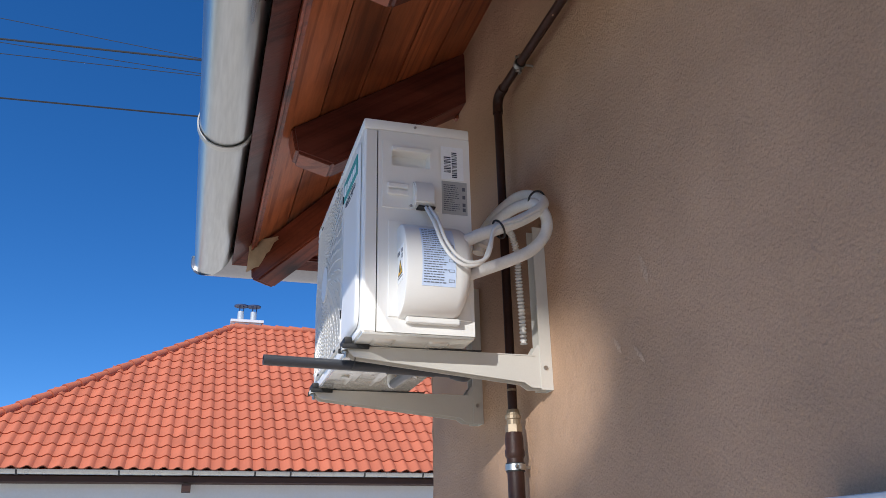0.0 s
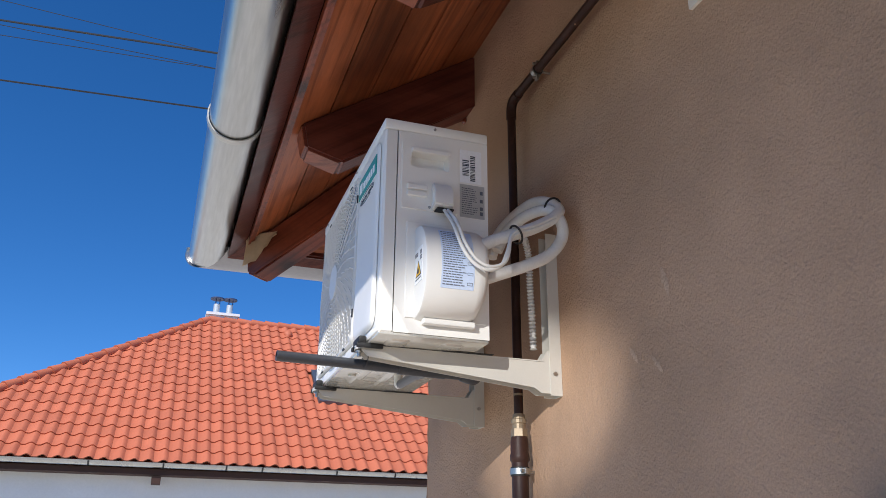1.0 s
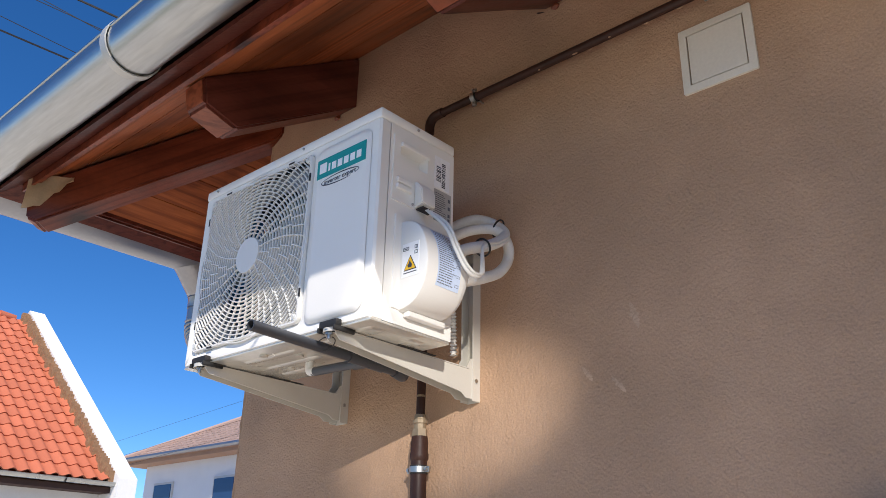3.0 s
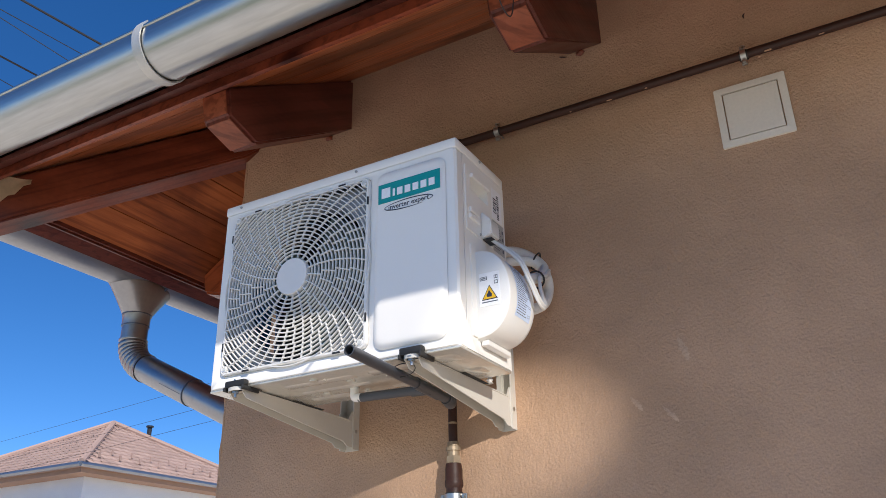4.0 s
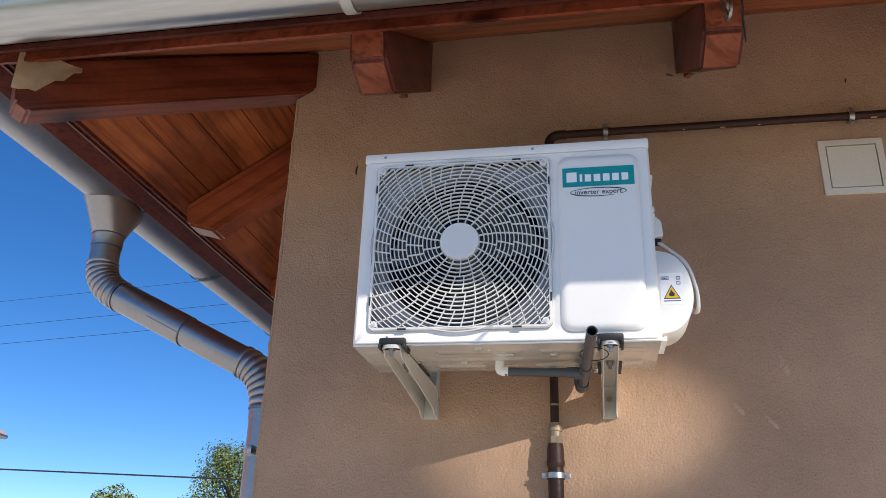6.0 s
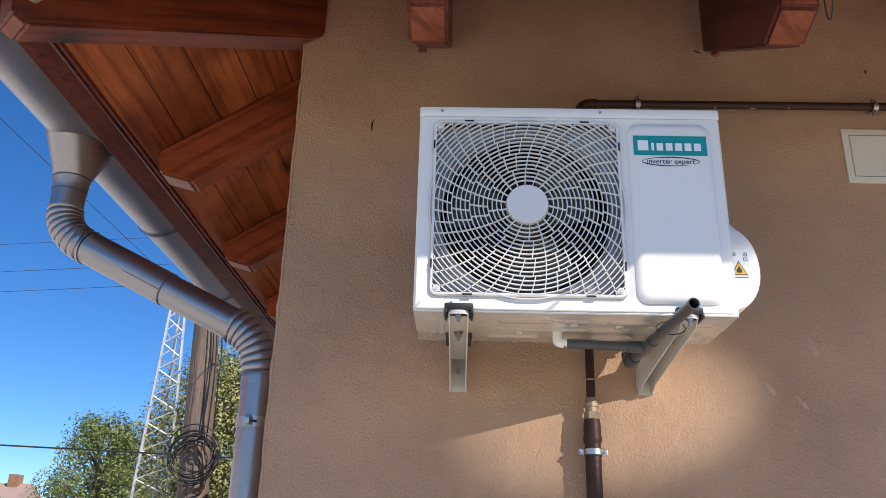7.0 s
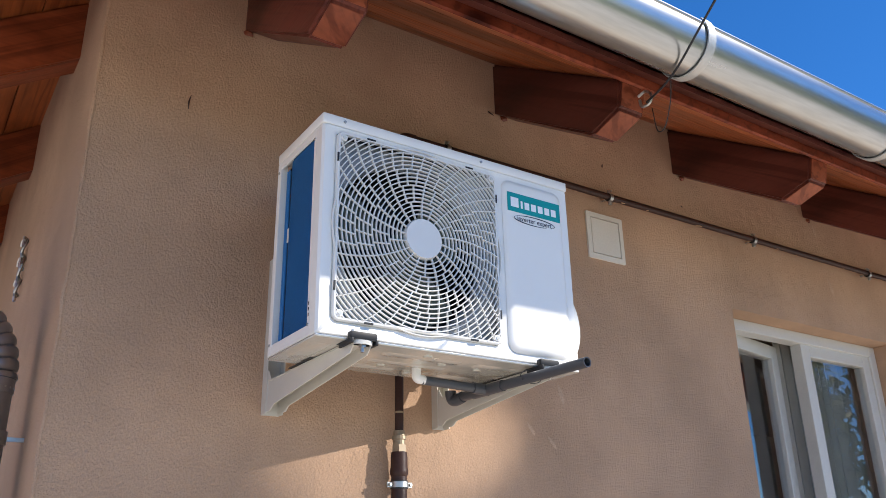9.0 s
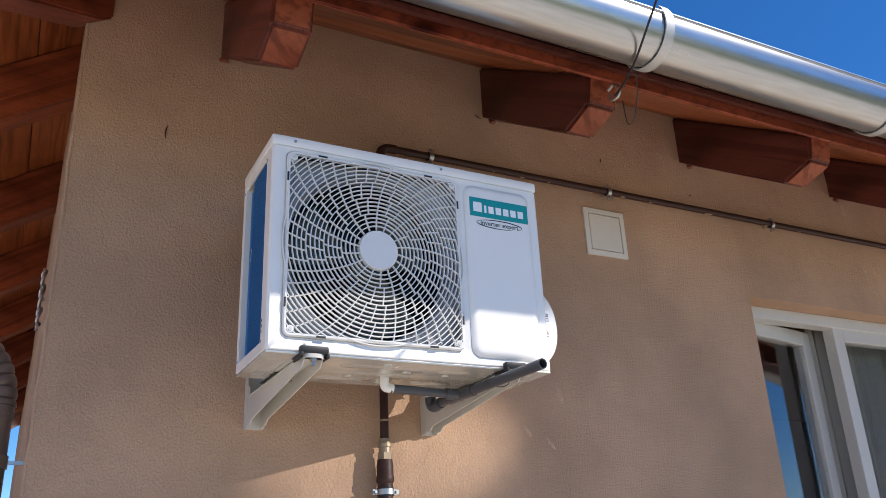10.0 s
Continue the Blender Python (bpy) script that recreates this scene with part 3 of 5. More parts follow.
# front sheet with a square opening, wrapped round the edges
bm = bmesh.new()
out0 = round_rect(RY, LY, BZ, TZ - 0.030, 0.006, 5)
out1 = round_rect(RY + 0.006, LY - 0.006, BZ + 0.004, TZ - 0.032, 0.008, 5)
op1 = round_rect(GO[0] - 0.012, GO[1] + 0.008, GO[2] - 0.008, GO[3] + 0.008, 0.022, 5)
op0 = round_rect(GO[0], GO[1], GO[2], GO[3], 0.018, 5)
loft(bm, [[(FX + 0.034, y, z) for y, z in out0], [(FX + 0.006, y, z) for y, z in out0], [(FX, y, z) for y, z in out1],
          [(FX, y, z) for y, z in op1], [(FX + 0.006, y, z) for y, z in op0]], False, False)
part("front_sheet", bm, WHITE, ac, smooth=True)

# plate behind the grille with a round hole
bm = bmesh.new()
N = 48
square = []
for k in range(N):
    a = 2 * math.pi * (k + 0.5) / N
    c, s_ = math.cos(a), math.sin(a)
    m_ = 0.252 / max(abs(c), abs(s_))
    square.append((GC[0] + m_ * c, GC[1] + m_ * s_))
hole = lambda r: [(GC[0] + r * math.cos(2 * math.pi * (k + 0.5) / N), GC[1] + r * math.sin(2 * math.pi * (k + 0.5) / N)) for k in range(N)]
loft(bm, [[(FX + 0.008, y, z) for y, z in square], [(FX + 0.032, y, z) for y, z in square], [(FX + 0.030, y, z) for y, z in hole(0.240)], [(FX + 0.038, y, z) for y, z in hole(0.232)],
          [(FX + 0.080, y, z) for y, z in hole(0.227)]], False, False)
part("fan_ring", bm, RINGGREY, ac, smooth=True)

# raised smooth panel beside the grille
bm = bmesh.new()
P = (1.856, 2.076, 2.163, 2.672)
steps = ((0.0, -0.0015), (0.003, -0.004), (0.009, -0.0075), (0.016, -0.009), (0.024, -0.009))
loft(bm, [[(FX + x, y, z) for y, z in round_rect(P[0] + i, P[1] - i, P[2] + i, P[3] - i, 0.03 - i * 0.5, 5)] for i, x in steps], False, True)
part("front_panel", bm, WHITE, ac, "smooth raised front panel", smooth=True)

# casing: lid, right side, left posts, back, base
bm = bmesh.new()
box(bm, FX - 0.0012, BX + 0.001, RY - 0.0015, LY + 0.0015, TZ - 0.030, TZ, 0.005)
part("lid", bm, WHITE, ac, smooth=True)
bm = bmesh.new()
so, si = round_rect(FX + 0.0370, BX, BZ + 0.002, TZ - 0.031, 0.001, 2), round_rect(0.436, 0.540, 2.588, 2.636, 0.001, 2)
loft(bm, [[(x, y, z) for x, z in o] for y, o in ((RY + 0.008, so), (RY, so), (RY, si), (RY + 0.008, si))], False, False)
part("right_side", bm, WHITE, ac)
part("left_front_post", boxes((FX + 0.035, FX + 0.050, LY - 0.02, LY, BZ + 0.002, TZ - 0.031), (FX + 0.05, BX - 0.02, LY - 0.006, LY - 0.001, BZ + 0.002, BZ + 0.03),
                              (FX + 0.05, BX - 0.02, LY - 0.006, LY - 0.001, TZ - 0.05, TZ - 0.031), bevel=0.001), WHITE, ac)
part("left_back_post", boxes((BX - 0.022, BX, LY - 0.02, LY, BZ + 0.002, TZ - 0.031), bevel=0.001), WHITE, ac)
part("back_side", boxes((BX - 0.006, BX - 0.002, RY + 0.013, RY + 0.26, BZ + 0.002, TZ - 0.031)), WHITE, ac)
# near-black colour stands in for the shade inside the casing
part("inner_wall", boxes((FX + 0.012, BX - 0.01, 2.068, 2.074, BZ + 0.01, TZ - 0.035), (FX + 0.012, BX - 0.04, 2.08, LY - 0.04, TZ - 0.045, TZ - 0.036)), DARK, ac, "inner partition coloured dark for the shade inside the casing")

# finned coil round the left side and back, blue on the open side only
bm = boxes((FX + 0.052, BX - 0.078, LY - 0.026, LY - 0.012, BZ + 0.012, TZ - 0.04))
part("coil_block", bm, BLUEFIN, ac)
bm = bmesh.new()
for k in range(96):
    x = FX + 0.054 + 0.0018 * k
    if x > BX - 0.082:
        break
    box(bm, x, x + 0.0005, LY - 0.012, LY - 0.007, BZ + 0.032, TZ - 0.052)
part("coil_fin_pack", bm, BLUEFIN, ac, "blue coated heat exchanger fins", kind="stuff")
part("coil_end_plate", boxes((BX - 0.060, BX - 0.030, LY - 0.040, LY - 0.030, BZ + 0.012, TZ - 0.04)), PVC, ac, "dark coil end plate")
part("lead_clip", boxes((BX - 0.070, BX - 0.056, LY - 0.030, LY - 0.012, BZ + 0.30, BZ + 0.34), bevel=0.002), GREYPLASTIC, ac)
# back coil coloured near black, the casing's inner shade painted in
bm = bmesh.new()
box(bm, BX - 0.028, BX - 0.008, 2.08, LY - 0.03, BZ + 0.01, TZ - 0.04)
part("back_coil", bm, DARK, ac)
bm = bmesh.new()
for x in (BX - 0.042, BX - 0.032):
    tube(bm, [(x, LY - 0.018, BZ + 0.03), (x, LY - 0.018, TZ - 0.06)], 0.004, 8)
part("coil_wire", bm, BLUEFIN, ac, kind="stuff")

# pressed base pan with ribs and holes
bm = bmesh.new()
box(bm, FX + 0.002, BX - 0.001, RY + 0.001, LY - 0.001, BZ - 0.006, BZ + 0.0015, 0.003)
part("base_pan", bm, PANMETAL, ac, "pale pressed steel base pan", smooth=True)
for y0, y1, x0, x1 in ((2.18, 2.42, 0.42, 0.455), (2.18, 2.42, 0.50, 0.53), (2.30, 2.44, 0.57, 0.605), (2.00, 2.14, 0.42, 0.46), (2.03, 2.16, 0.57, 0.60),
                       (1.86, 1.93, 0.40, 0.46), (1.86, 1.92, 0.54, 0.60), (2.56, 2.62, 0.42, 0.58)):
    i = 0.008
    bm = bmesh.new()
    loft(bm, [[(x, y, BZ - 0.0055) for x, y in round_rect(x0, x1, y0, y1, 0.012, 3)], [(x, y, BZ - 0.0095) for x, y in round_rect(x0 + i, x1 - i, y0 + i, y1 - i, 0.006, 3)]], False, True)
    part("pan_rib", bm, PANMETAL, ac, smooth=True)
for x, y in ((0.47, 2.22), (0.55, 2.36), (0.48, 2.10), (0.41, 2.30), (0.60, 2.25)):
    bm = bmesh.new()
    disc(bm, (x, y, BZ - 0.008), (0, 0, 1), 0.012, 0.006, 16)
    part("pan_boss", bm, PANMETAL, ac, smooth=True)

# fan: motor, hub and three curved blades
bm = bmesh.new()
disc(bm, (FX + 0.16, *GC), (1, 0, 0), 0.055, 0.08, 24, 0.004)
box(bm, FX + 0.20, FX + 0.225, GC[0] - 0.03, GC[0] + 0.03, BZ + 0.01, TZ - 0.04)
part("fan_motor", bm, BLACK, ac, smooth=True)
bm = bmesh.new()
disc(bm, (FX + 0.085, *GC), (1, 0, 0), 0.052, 0.07, 28, 0.006)
part("fan_hub", bm, FANGREY, ac, smooth=True)
for b_ in range(3):
    bm = bmesh.new()
    rows_ = []
    for i in range(9):
        r = 0.045 + (0.212 - 0.045) * i / 8
        row = []
        for j in range(9):
            u = j / 8
            a = radians(b_ * 120 - 134) + u * radians(72 - 8 * i / 8) + 0.06 * (i / 8) ** 1.6
            row.append((FX + 0.065 + 0.075 * u + 0.01 * math.sin(3 * u), GC[0] + r * math.cos(a), GC[1] + r * math.sin(a)))
        rows_.append([bm.verts.new(p) for p in row])
    for a_, c_ in zip(rows_, rows_[1:]):
        for j in range(8):
            bm.faces.new((a_[j], a_[j + 1], c_[j + 1], c_[j]))
    bmesh.ops.solidify(bm, geom=bm.faces[:], thickness=0.003)
    part("fan_blade", bm, FANGREY, ac, "pale grey fan blade", smooth=True)

# grille: frame, rings, staggered ribs, cap
G0, G1 = FX - 0.0065, FX - 0.0005


def dome(y, z):
    """How far the grille bulges out at this place."""
    r2 = ((y - GC[0]) ** 2 + (z - GC[1]) ** 2) / 0.25 ** 2
    return -0.009 * max(0.0, 1 - r2)


def inside(y, z, pad=0.004):
    return GO[0] + pad < y < GO[1] - pad and GO[2] + pad < z < GO[3] - pad


def strip(bm, pts, half, normal_of):
    """A thin upright rib along points in the grille plane."""
    prev = None
    for i, p in enumerate(pts):
        y, z = p
        ny, nz = normal_of(i)
        q = [bm.verts.new((x + dome(y, z), y + s_ * half * ny, z + s_ * half * nz)) for x, s_ in ((G0, -0.75), (G0, 0.75), (G1, 1), (G1, -1))]
        if prev:
            for k in range(4):
                j = (k + 1) % 4
                bm.faces.new((prev[k], prev[j], q[j], q[k]))
        else:
            bm.faces.new(q)
        prev = q
    if prev:
        bm.faces.new(prev[::-1])


bm = bmesh.new()
fo = round_rect(GO[0] + 0.0005, GO[1] - 0.0005, GO[2] + 0.0005, GO[3] - 0.0005, 0.018, 5)
fi = round_rect(GO[0] + 0.008, GO[1] - 0.008, GO[2] + 0.008, GO[3] - 0.008, 0.012, 5)
fm = round_rect(GO[0] + 0.003, GO[1] - 0.003, GO[2] + 0.003, GO[3] - 0.003, 0.016, 5)
loft(bm, [[(FX + 0.008, y, z) for y, z in fo], [(FX - 0.003, y, z) for y, z in fo], [(FX - 0.006, y, z) for y, z in fm], [(FX - 0.006, y, z) for y, z in fi],
          [(FX + 0.006, y, z) for y, z in fi]], False, False)
frame_part = part("grille_frame", bm, PLASTIC, ac, "white square grille frame", smooth=True)
R0, RP, RN = 0.0565, 0.0117, 24
for k in range(1, RN):
    r = R0 + RP * k
    n = 120
    shift = n // 8                          # begin in a corner, so that no arc is cut in two
    run, arcs = [], []
    for i in range(n + 1):
        a = 2 * math.pi * (i + (shift if r < 0.2555 else 0)) / n
        y, z = GC[0] + r * math.cos(a), GC[1] + r * math.sin(a)
        ok = r < 0.2555 or inside(y, z)
        if ok:
            run.append((y, z, a))
        if run and (not ok or i == n):
            arcs.append(run)
            run = []
    for run in arcs:
        if len(run) > 2:
            bm = bmesh.new()
            strip(bm, [(p[0], p[1]) for p in run], 0.00155, lambda q_, run=run: (math.cos(run[q_][2]), math.sin(run[q_][2])))
            part("grille_ring", bm, PLASTIC, frame_part, smooth=True)
SWIRL = 1.46                     # radians of lean per metre of radius
bands = [(0, 4, 18), (4, 8, 27), (8, 12, 36), (12, 24, 45)]
for b_, (k0, k1, count) in enumerate(bands):
    r0, r1 = R0 + RP * k0 - 0.001, R0 + RP * k1
    for s0 in range(count):
        a0 = 2 * math.pi * s0 / count + SWIRL * r0
        run = []
        m_ = 6 if b_ < 3 else 14
        for i in range(m_ + 1):
            r = r0 + (r1 - r0) * i / m_
            a = a0 + SWIRL * (r - r0)
            y, z = GC[0] + r * math.cos(a), GC[1] + r * math.sin(a)
            if inside(y, z) or r < 0.2555:
                run.append((y, z, a))
        if len(run) > 1:
            bm = bmesh.new()
            strip(bm, [(p[0], p[1]) for p in run], 0.0016, lambda q_, run=run: (-math.sin(run[q_][2]), math.cos(run[q_][2])))
            part("grille_rib", bm, PLASTIC, frame_part)
bm = bmesh.new()
disc(bm, (FX - 0.011, *GC), (-1, 0, 0), 0.0565, 0.012, 40, 0.003)
part("grille_cap", bm, PLASTIC, ac, "plain round grille cap", smooth=True)
for y, z in ((GO[0] + 0.018, GO[2] + 0.018), (GO[1] - 0.018, GO[2] + 0.018), (GO[0] + 0.018, GO[3] - 0.018), (GO[1] - 0.018, GO[3] - 0.018)):
    bm = bmesh.new()
    disc(bm, (FX - 0.002, y, z), (-1, 0, 0), 0.011, 0.010, 18, 0.002)
    boss = part("screw_boss", bm, PLASTIC, ac, smooth=True)
    bm = bmesh.new()
    disc(bm, (FX - 0.0075, y, z), (-1, 0, 0), 0.005, 0.002, 12)
    part("screw", bm, GREYPLASTIC, boss)
for y, z, hy, hz in ((2.50, GO[3] - 0.003, 0.012, 0.0022), (2.19, GO[3] - 0.003, 0.012, 0.0022), (2.50, GO[2] + 0.003, 0.012, 0.0022), (2.19, GO[2] + 0.003, 0.012, 0.0022),
                     (GO[1] - 0.003, 2.60, 0.0022, 0.012), (GO[0] + 0.003, 2.60, 0.0022, 0.012), (GO[1] - 0.003, 2.26, 0.0022, 0.012), (GO[0] + 0.003, 2.26, 0.0022, 0.012)):
    part("latch_slot", boxes((FX - 0.0075, FX - 0.004, y - hy, y + hy, z - hz, z + hz)), BLACK, ac)

# screws on the casing
for x, y, z, ax in ((FX - 0.003, 2.575, TZ - 0.014, (-1, 0, 0)), (FX - 0.003, 2.145, TZ - 0.014, (-1, 0, 0)), (FX - 0.001, 2.54, BZ + 0.018, (-1, 0, 0)), (FX - 0.001, 1.96, BZ + 0.010, (-1, 0, 0)),
                    (0.500, RY - 0.003, TZ - 0.013, (0, -1, 0)), (0.443, RY - 0.001, 2.417, (0, -1, 0)), (0.440, RY - 0.001, 2.235, (0, -1, 0)), (0.585, RY - 0.010, 2.176, (0, -1, 0)), (0.487, RY - 0.004, 2.478, (0, -1, 0)),
                    (FX + 0.043, LY + 0.001, BZ + 0.03, (0, 1, 0)), (BX - 0.011, LY + 0.001, BZ + 0.03, (0, 1, 0)), (BX - 0.011, LY + 0.001, TZ - 0.06, (0, 1, 0)), (FX + 0.043, LY + 0.001, TZ - 0.06, (0, 1, 0))):
    bm = bmesh.new()
    disc(bm, (x, y, z), ax, 0.0042, 0.004, 12, 0.001)
    part("screw", bm, STEEL, ac, smooth=True)
for k in range(3):
    part("post_slot", boxes((FX + 0.0405, FX + 0.0445, LY - 0.001, LY + 0.0006, BZ + 0.05 + 0.014 * k, BZ + 0.058 + 0.014 * k)), BLACK, ac)

# right side: recessed handle plate, terminal cover, stickers
S = RY


def xz_rect(x0, x1, z0, z1, r, n=4):
    return round_rect(x0, x1, z0, z1, r, n)


bm = bmesh.new()
loft(bm, [[(x, S + 0.002, z) for x, z in xz_rect(0.411, 0.566, 2.468, 2.662, 0.003)], [(x, S - 0.003, z) for x, z in xz_rect(0.412, 0.565, 2.469, 2.661, 0.003)]], False, False)
a_ = [bm.verts.new((x, S - 0.003, z)) for x, z in xz_rect(0.412, 0.565, 2.469, 2.661, 0.003)]
h0 = xz_rect(0.436, 0.540, 2.588, 2.636, 0.004)
h_ = [bm.verts.new((x, S - 0.003, z)) for x, z in h0]
for k in range(len(a_)):
    j = (k + 1) % len(a_)
    bm.faces.new((a_[k], a_[j], h_[j], h_[k]))
loft(bm, [[(x, S - 0.003, z) for x, z in h0], [(x, S + 0.024, z - 0.003) for x, z in xz_rect(0.441, 0.535, 2.597, 2.632, 0.003)]], False, True)
plate = part("handle_plate", bm, WHITE, ac, "side plate with a recessed grip", smooth=True)
part("grip_lip", boxes((0.436, 0.541, S - 0.012, S - 0.002, 2.629, 2.641), bevel=0.002), WHITE, plate)
part("moulded_rib", boxes((0.425, 0.480, S - 0.010, S - 0.002, 2.522, 2.537), bevel=0.003), WHITE, plate)
part("moulded_rib", boxes((0.425, 0.480, S - 0.010, S - 0.002, 2.503, 2.518), bevel=0.003), WHITE, plate)
bm = bmesh.new()
prism(bm, [(0.492, S - 0.003, 2.547), (0.492, S - 0.008, 2.547), (0.492, S - 0.032, 2.520), (0.492, S - 0.034, 2.478), (0.492, S - 0.003, 2.470)], (0, 0, 0), (0.052, 0, 0))
bmesh.ops.bevel(bm, geom=bm.edges[:], offset=0.003, segments=2, affect="EDGES")
part("cable_hood", bm, WHITE, plate, smooth=True)
part("cable_slot", boxes((0.500, 0.545, S - 0.030, S - 0.004, 2.4665, 2.470)), BLACK, plate)


def sticker(x0, x1, z0, z1, material, label):
    return part("sticker", boxes((x0, x1, S - 0.0012, S + 0.001, z0, z1)), material, ac, label)


st = sticker(0.571, 0.632, 2.566, 2.662, PAPER, "white barcode sticker")
rnd = random.Random(2)
for x0, x1, z0, z1 in ((0.578, 0.597, 2.586, 2.636), (0.600, 0.624, 2.572, 2.650)):
    bm = bmesh.new()
    z = z0
    while z < z1 - 0.004:
        h = rnd.choice((0.0012, 0.002, 0.0032))
        box(bm, x0, x1 if x0 < 0.6 else x0 + 0.014, S - 0.0018, S - 0.0011, z, z + h)
        z += h + rnd.choice((0.0012, 0.002, 0.003))
    part("barcode", bm, INK, st, kind="stuff")
st = sticker(0.571, 0.640, 2.466, 2.560, SILVERPAPER, "silver rating plate with small print")
bm = bmesh.new()
for k in range(13):
    z = 2.548 - 0.006 * k
    x, end = 0.576, 0.576 + rnd.uniform(0.028, 0.046)
    while x < end:
        w = rnd.uniform(0.003, 0.009)
        box(bm, x, min(x + w, end), S - 0.0018, S - 0.0011, z, z + 0.002)
        x += w + 0.0015
for z in (2.535, 2.512, 2.490, 2.476):
    box(bm, 0.627, 0.635, S - 0.0018, S - 0.0011, z, z + 0.010)
part("print", bm, GREYINK, st, kind="stuff")

# valve cover: a bulging hood with a D-shaped front
DEEP = 0.098
cover_y = S - DEEP
CPROF = [(S, 2.418)] + [(S - DEEP * math.sin(a) ** 0.8, 2.290 + (0.126 if a < math.pi / 2 else 0.112) * math.cos(a)) for a in (math.pi * k / 20 for k in range(1, 20))] + [(S, 2.176)]


def on_cover(z):
    """The y of the hood's outer face at height z."""
    for (ya, za), (yb, zb) in zip(CPROF, CPROF[1:]):
        if zb <= z <= za:
            return ya + (yb - ya) * (za - z) / (za - zb)
    return S


def hood(x, k, drop=0.0):
    return [(x, S - (S - y) * k, 2.295 + (z - 2.295) * k + (drop if z < 2.28 else 0)) for y, z in CPROF]


bm = bmesh.new()
loft(bm, [hood(0.451, 0.94), hood(0.4535, 0.985), hood(0.459, 1.0), hood(0.585, 1.0), hood(0.602, 0.985, 0.006), hood(0.614, 0.93, 0.02), hood(0.620, 0.82, 0.035)], True, True)
cover = part("valve_cover", bm, PLASTIC, ac, "white bulging plastic valve cover", smooth=True)
part("cover_flange", boxes((0.428, 0.640, S - 0.004, S + 0.002, 2.180, 2.432), bevel=0.0015), WHITE, cover)
part("cover_lip", boxes((0.470, 0.605, S - 0.022, S - 0.002, 2.164, 2.179), bevel=0.003), PLASTIC, cover)


def on_hood(bm, x0, x1, z0, z1, up, n=10):
    """A thin sheet lying on the hood's curved outer face."""
    zs = [z0 + (z1 - z0) * k / n for k in range(n + 1)]
    rows_ = [[bm.verts.new((x, on_cover(z) - up, z)) for x in (x0, x1)] for z in zs]
    for a_, b_ in zip(rows_, rows_[1:]):
        bm.faces.new((a_[0], a_[1], b_[1], b_[0]))


bm = bmesh.new()
on_hood(bm, 0.490, 0.574, 2.236, 2.392, 0.0010, 14)
lab = part("sticker", bm, BLUEPAPER, cover, "pale sticker full of small print", smooth=True)
bm = bmesh.new()
for k in range(24):
    z = 2.386 - 0.0062 * k
    x, end = 0.494, 0.494 + rnd.uniform(0.044, 0.062)
    while x < end:
        w = rnd.uniform(0.004, 0.011)
        on_hood(bm, x, min(x + w, end), z, z + 0.0021, 0.0018, 1)
        x += w + 0.0016
for z in (2.336, 2.318, 2.296, 2.270, 2.246):
    for x0, x1, za, zb in ((0.556, 0.570, z, z + 0.0008), (0.556, 0.570, z + 0.006, z + 0.0068), (0.556, 0.5568, z, z + 0.0068), (0.5692, 0.570, z, z + 0.0068)):
        on_hood(bm, x0, x1, za, zb, 0.0018, 1)
part("print", bm, GREYINK, lab, kind="stuff")
wy = S - 0.041
warn = part("sticker", boxes((0.4498, 0.4512, wy - 0.029, wy + 0.029, 2.258, 2.348)), PAPER, cover, "white flammable gas warning sticker")


def flat(outline, x, t_):
    bm = bmesh.new()
    return prism(bm, [(x, wy + y, z) for y, z in outline], (0, 0, 0), (-t_, 0, 0))


part("warning_triangle", flat([(-0.022, 2.274), (0.022, 2.274), (0, 2.314)], 0.4497, 0.0005), INK, warn)
part("warning_field", flat([(-0.0185, 2.2765), (0.0185, 2.2765), (0, 2.310)], 0.4491, 0.0005), YELLOW, warn)
part("flame", flat([(-0.006, 2.281), (0.006, 2.281), (0.008, 2.287), (0.004, 2.292), (0.001, 2.300), (-0.003, 2.293), (-0.007, 2.288)], 0.4485, 0.0004), INK, warn)
bm = boxes(*[(0.4490, 0.4497, wy + a, wy + b, c, d) for a, b, c, d in ((0.006, 0.026, 2.336, 2.3375), (0.006, 0.026, 2.328, 2.3295), (0.0245, 0.026, 2.328, 2.3375), (0.006, 0.0075, 2.328, 2.3375), (0.010, 0.022, 2.3315, 2.334),
                                                          (-0.024, -0.014, 2.336, 2.3375), (-0.024, -0.014, 2.328, 2.3295), (-0.024, -0.0228, 2.328, 2.3375), (-0.0152, -0.014, 2.328, 2.3375), (-0.0196, -0.0184, 2.328, 2.3375),
                                                          (-0.024, -0.014, 2.322, 2.3235), (-0.024, -0.014, 2.314, 2.3155), (-0.024, -0.0228, 2.314, 2.3235), (-0.0152, -0.014, 2.314, 2.3235), (-0.022, 0.022, 2.267, 2.2695))])
part("print", bm, GREYINK, warn, kind="stuff")

# teal maker's plate with white bars, and the slogan in its oval
badge = part("badge", boxes((FX - 0.0105, FX - 0.0085, 1.868, 2.062, 2.574, 2.632)), TEAL, ac, "teal maker's plate with a white mark")
bm = bmesh.new()
bx0, bx1 = FX - 0.0112, FX - 0.0103
for y0, y1, z0, z1 in ((2.023, 2.051, 2.588, 2.618), (2.008, 2.015, 2.588, 2.611), (1.984, 2.001, 2.588, 2.610),
                       (1.959, 1.977, 2.588, 2.610), (1.934, 1.952, 2.588, 2.610), (1.909, 1.927, 2.588, 2.610), (1.884, 1.902, 2.588, 2.610)):
    box(bm, bx0, bx1, y0, y1, z0, z1)
part("white_mark", bm, PAPER, badge)
bm = bmesh.new()
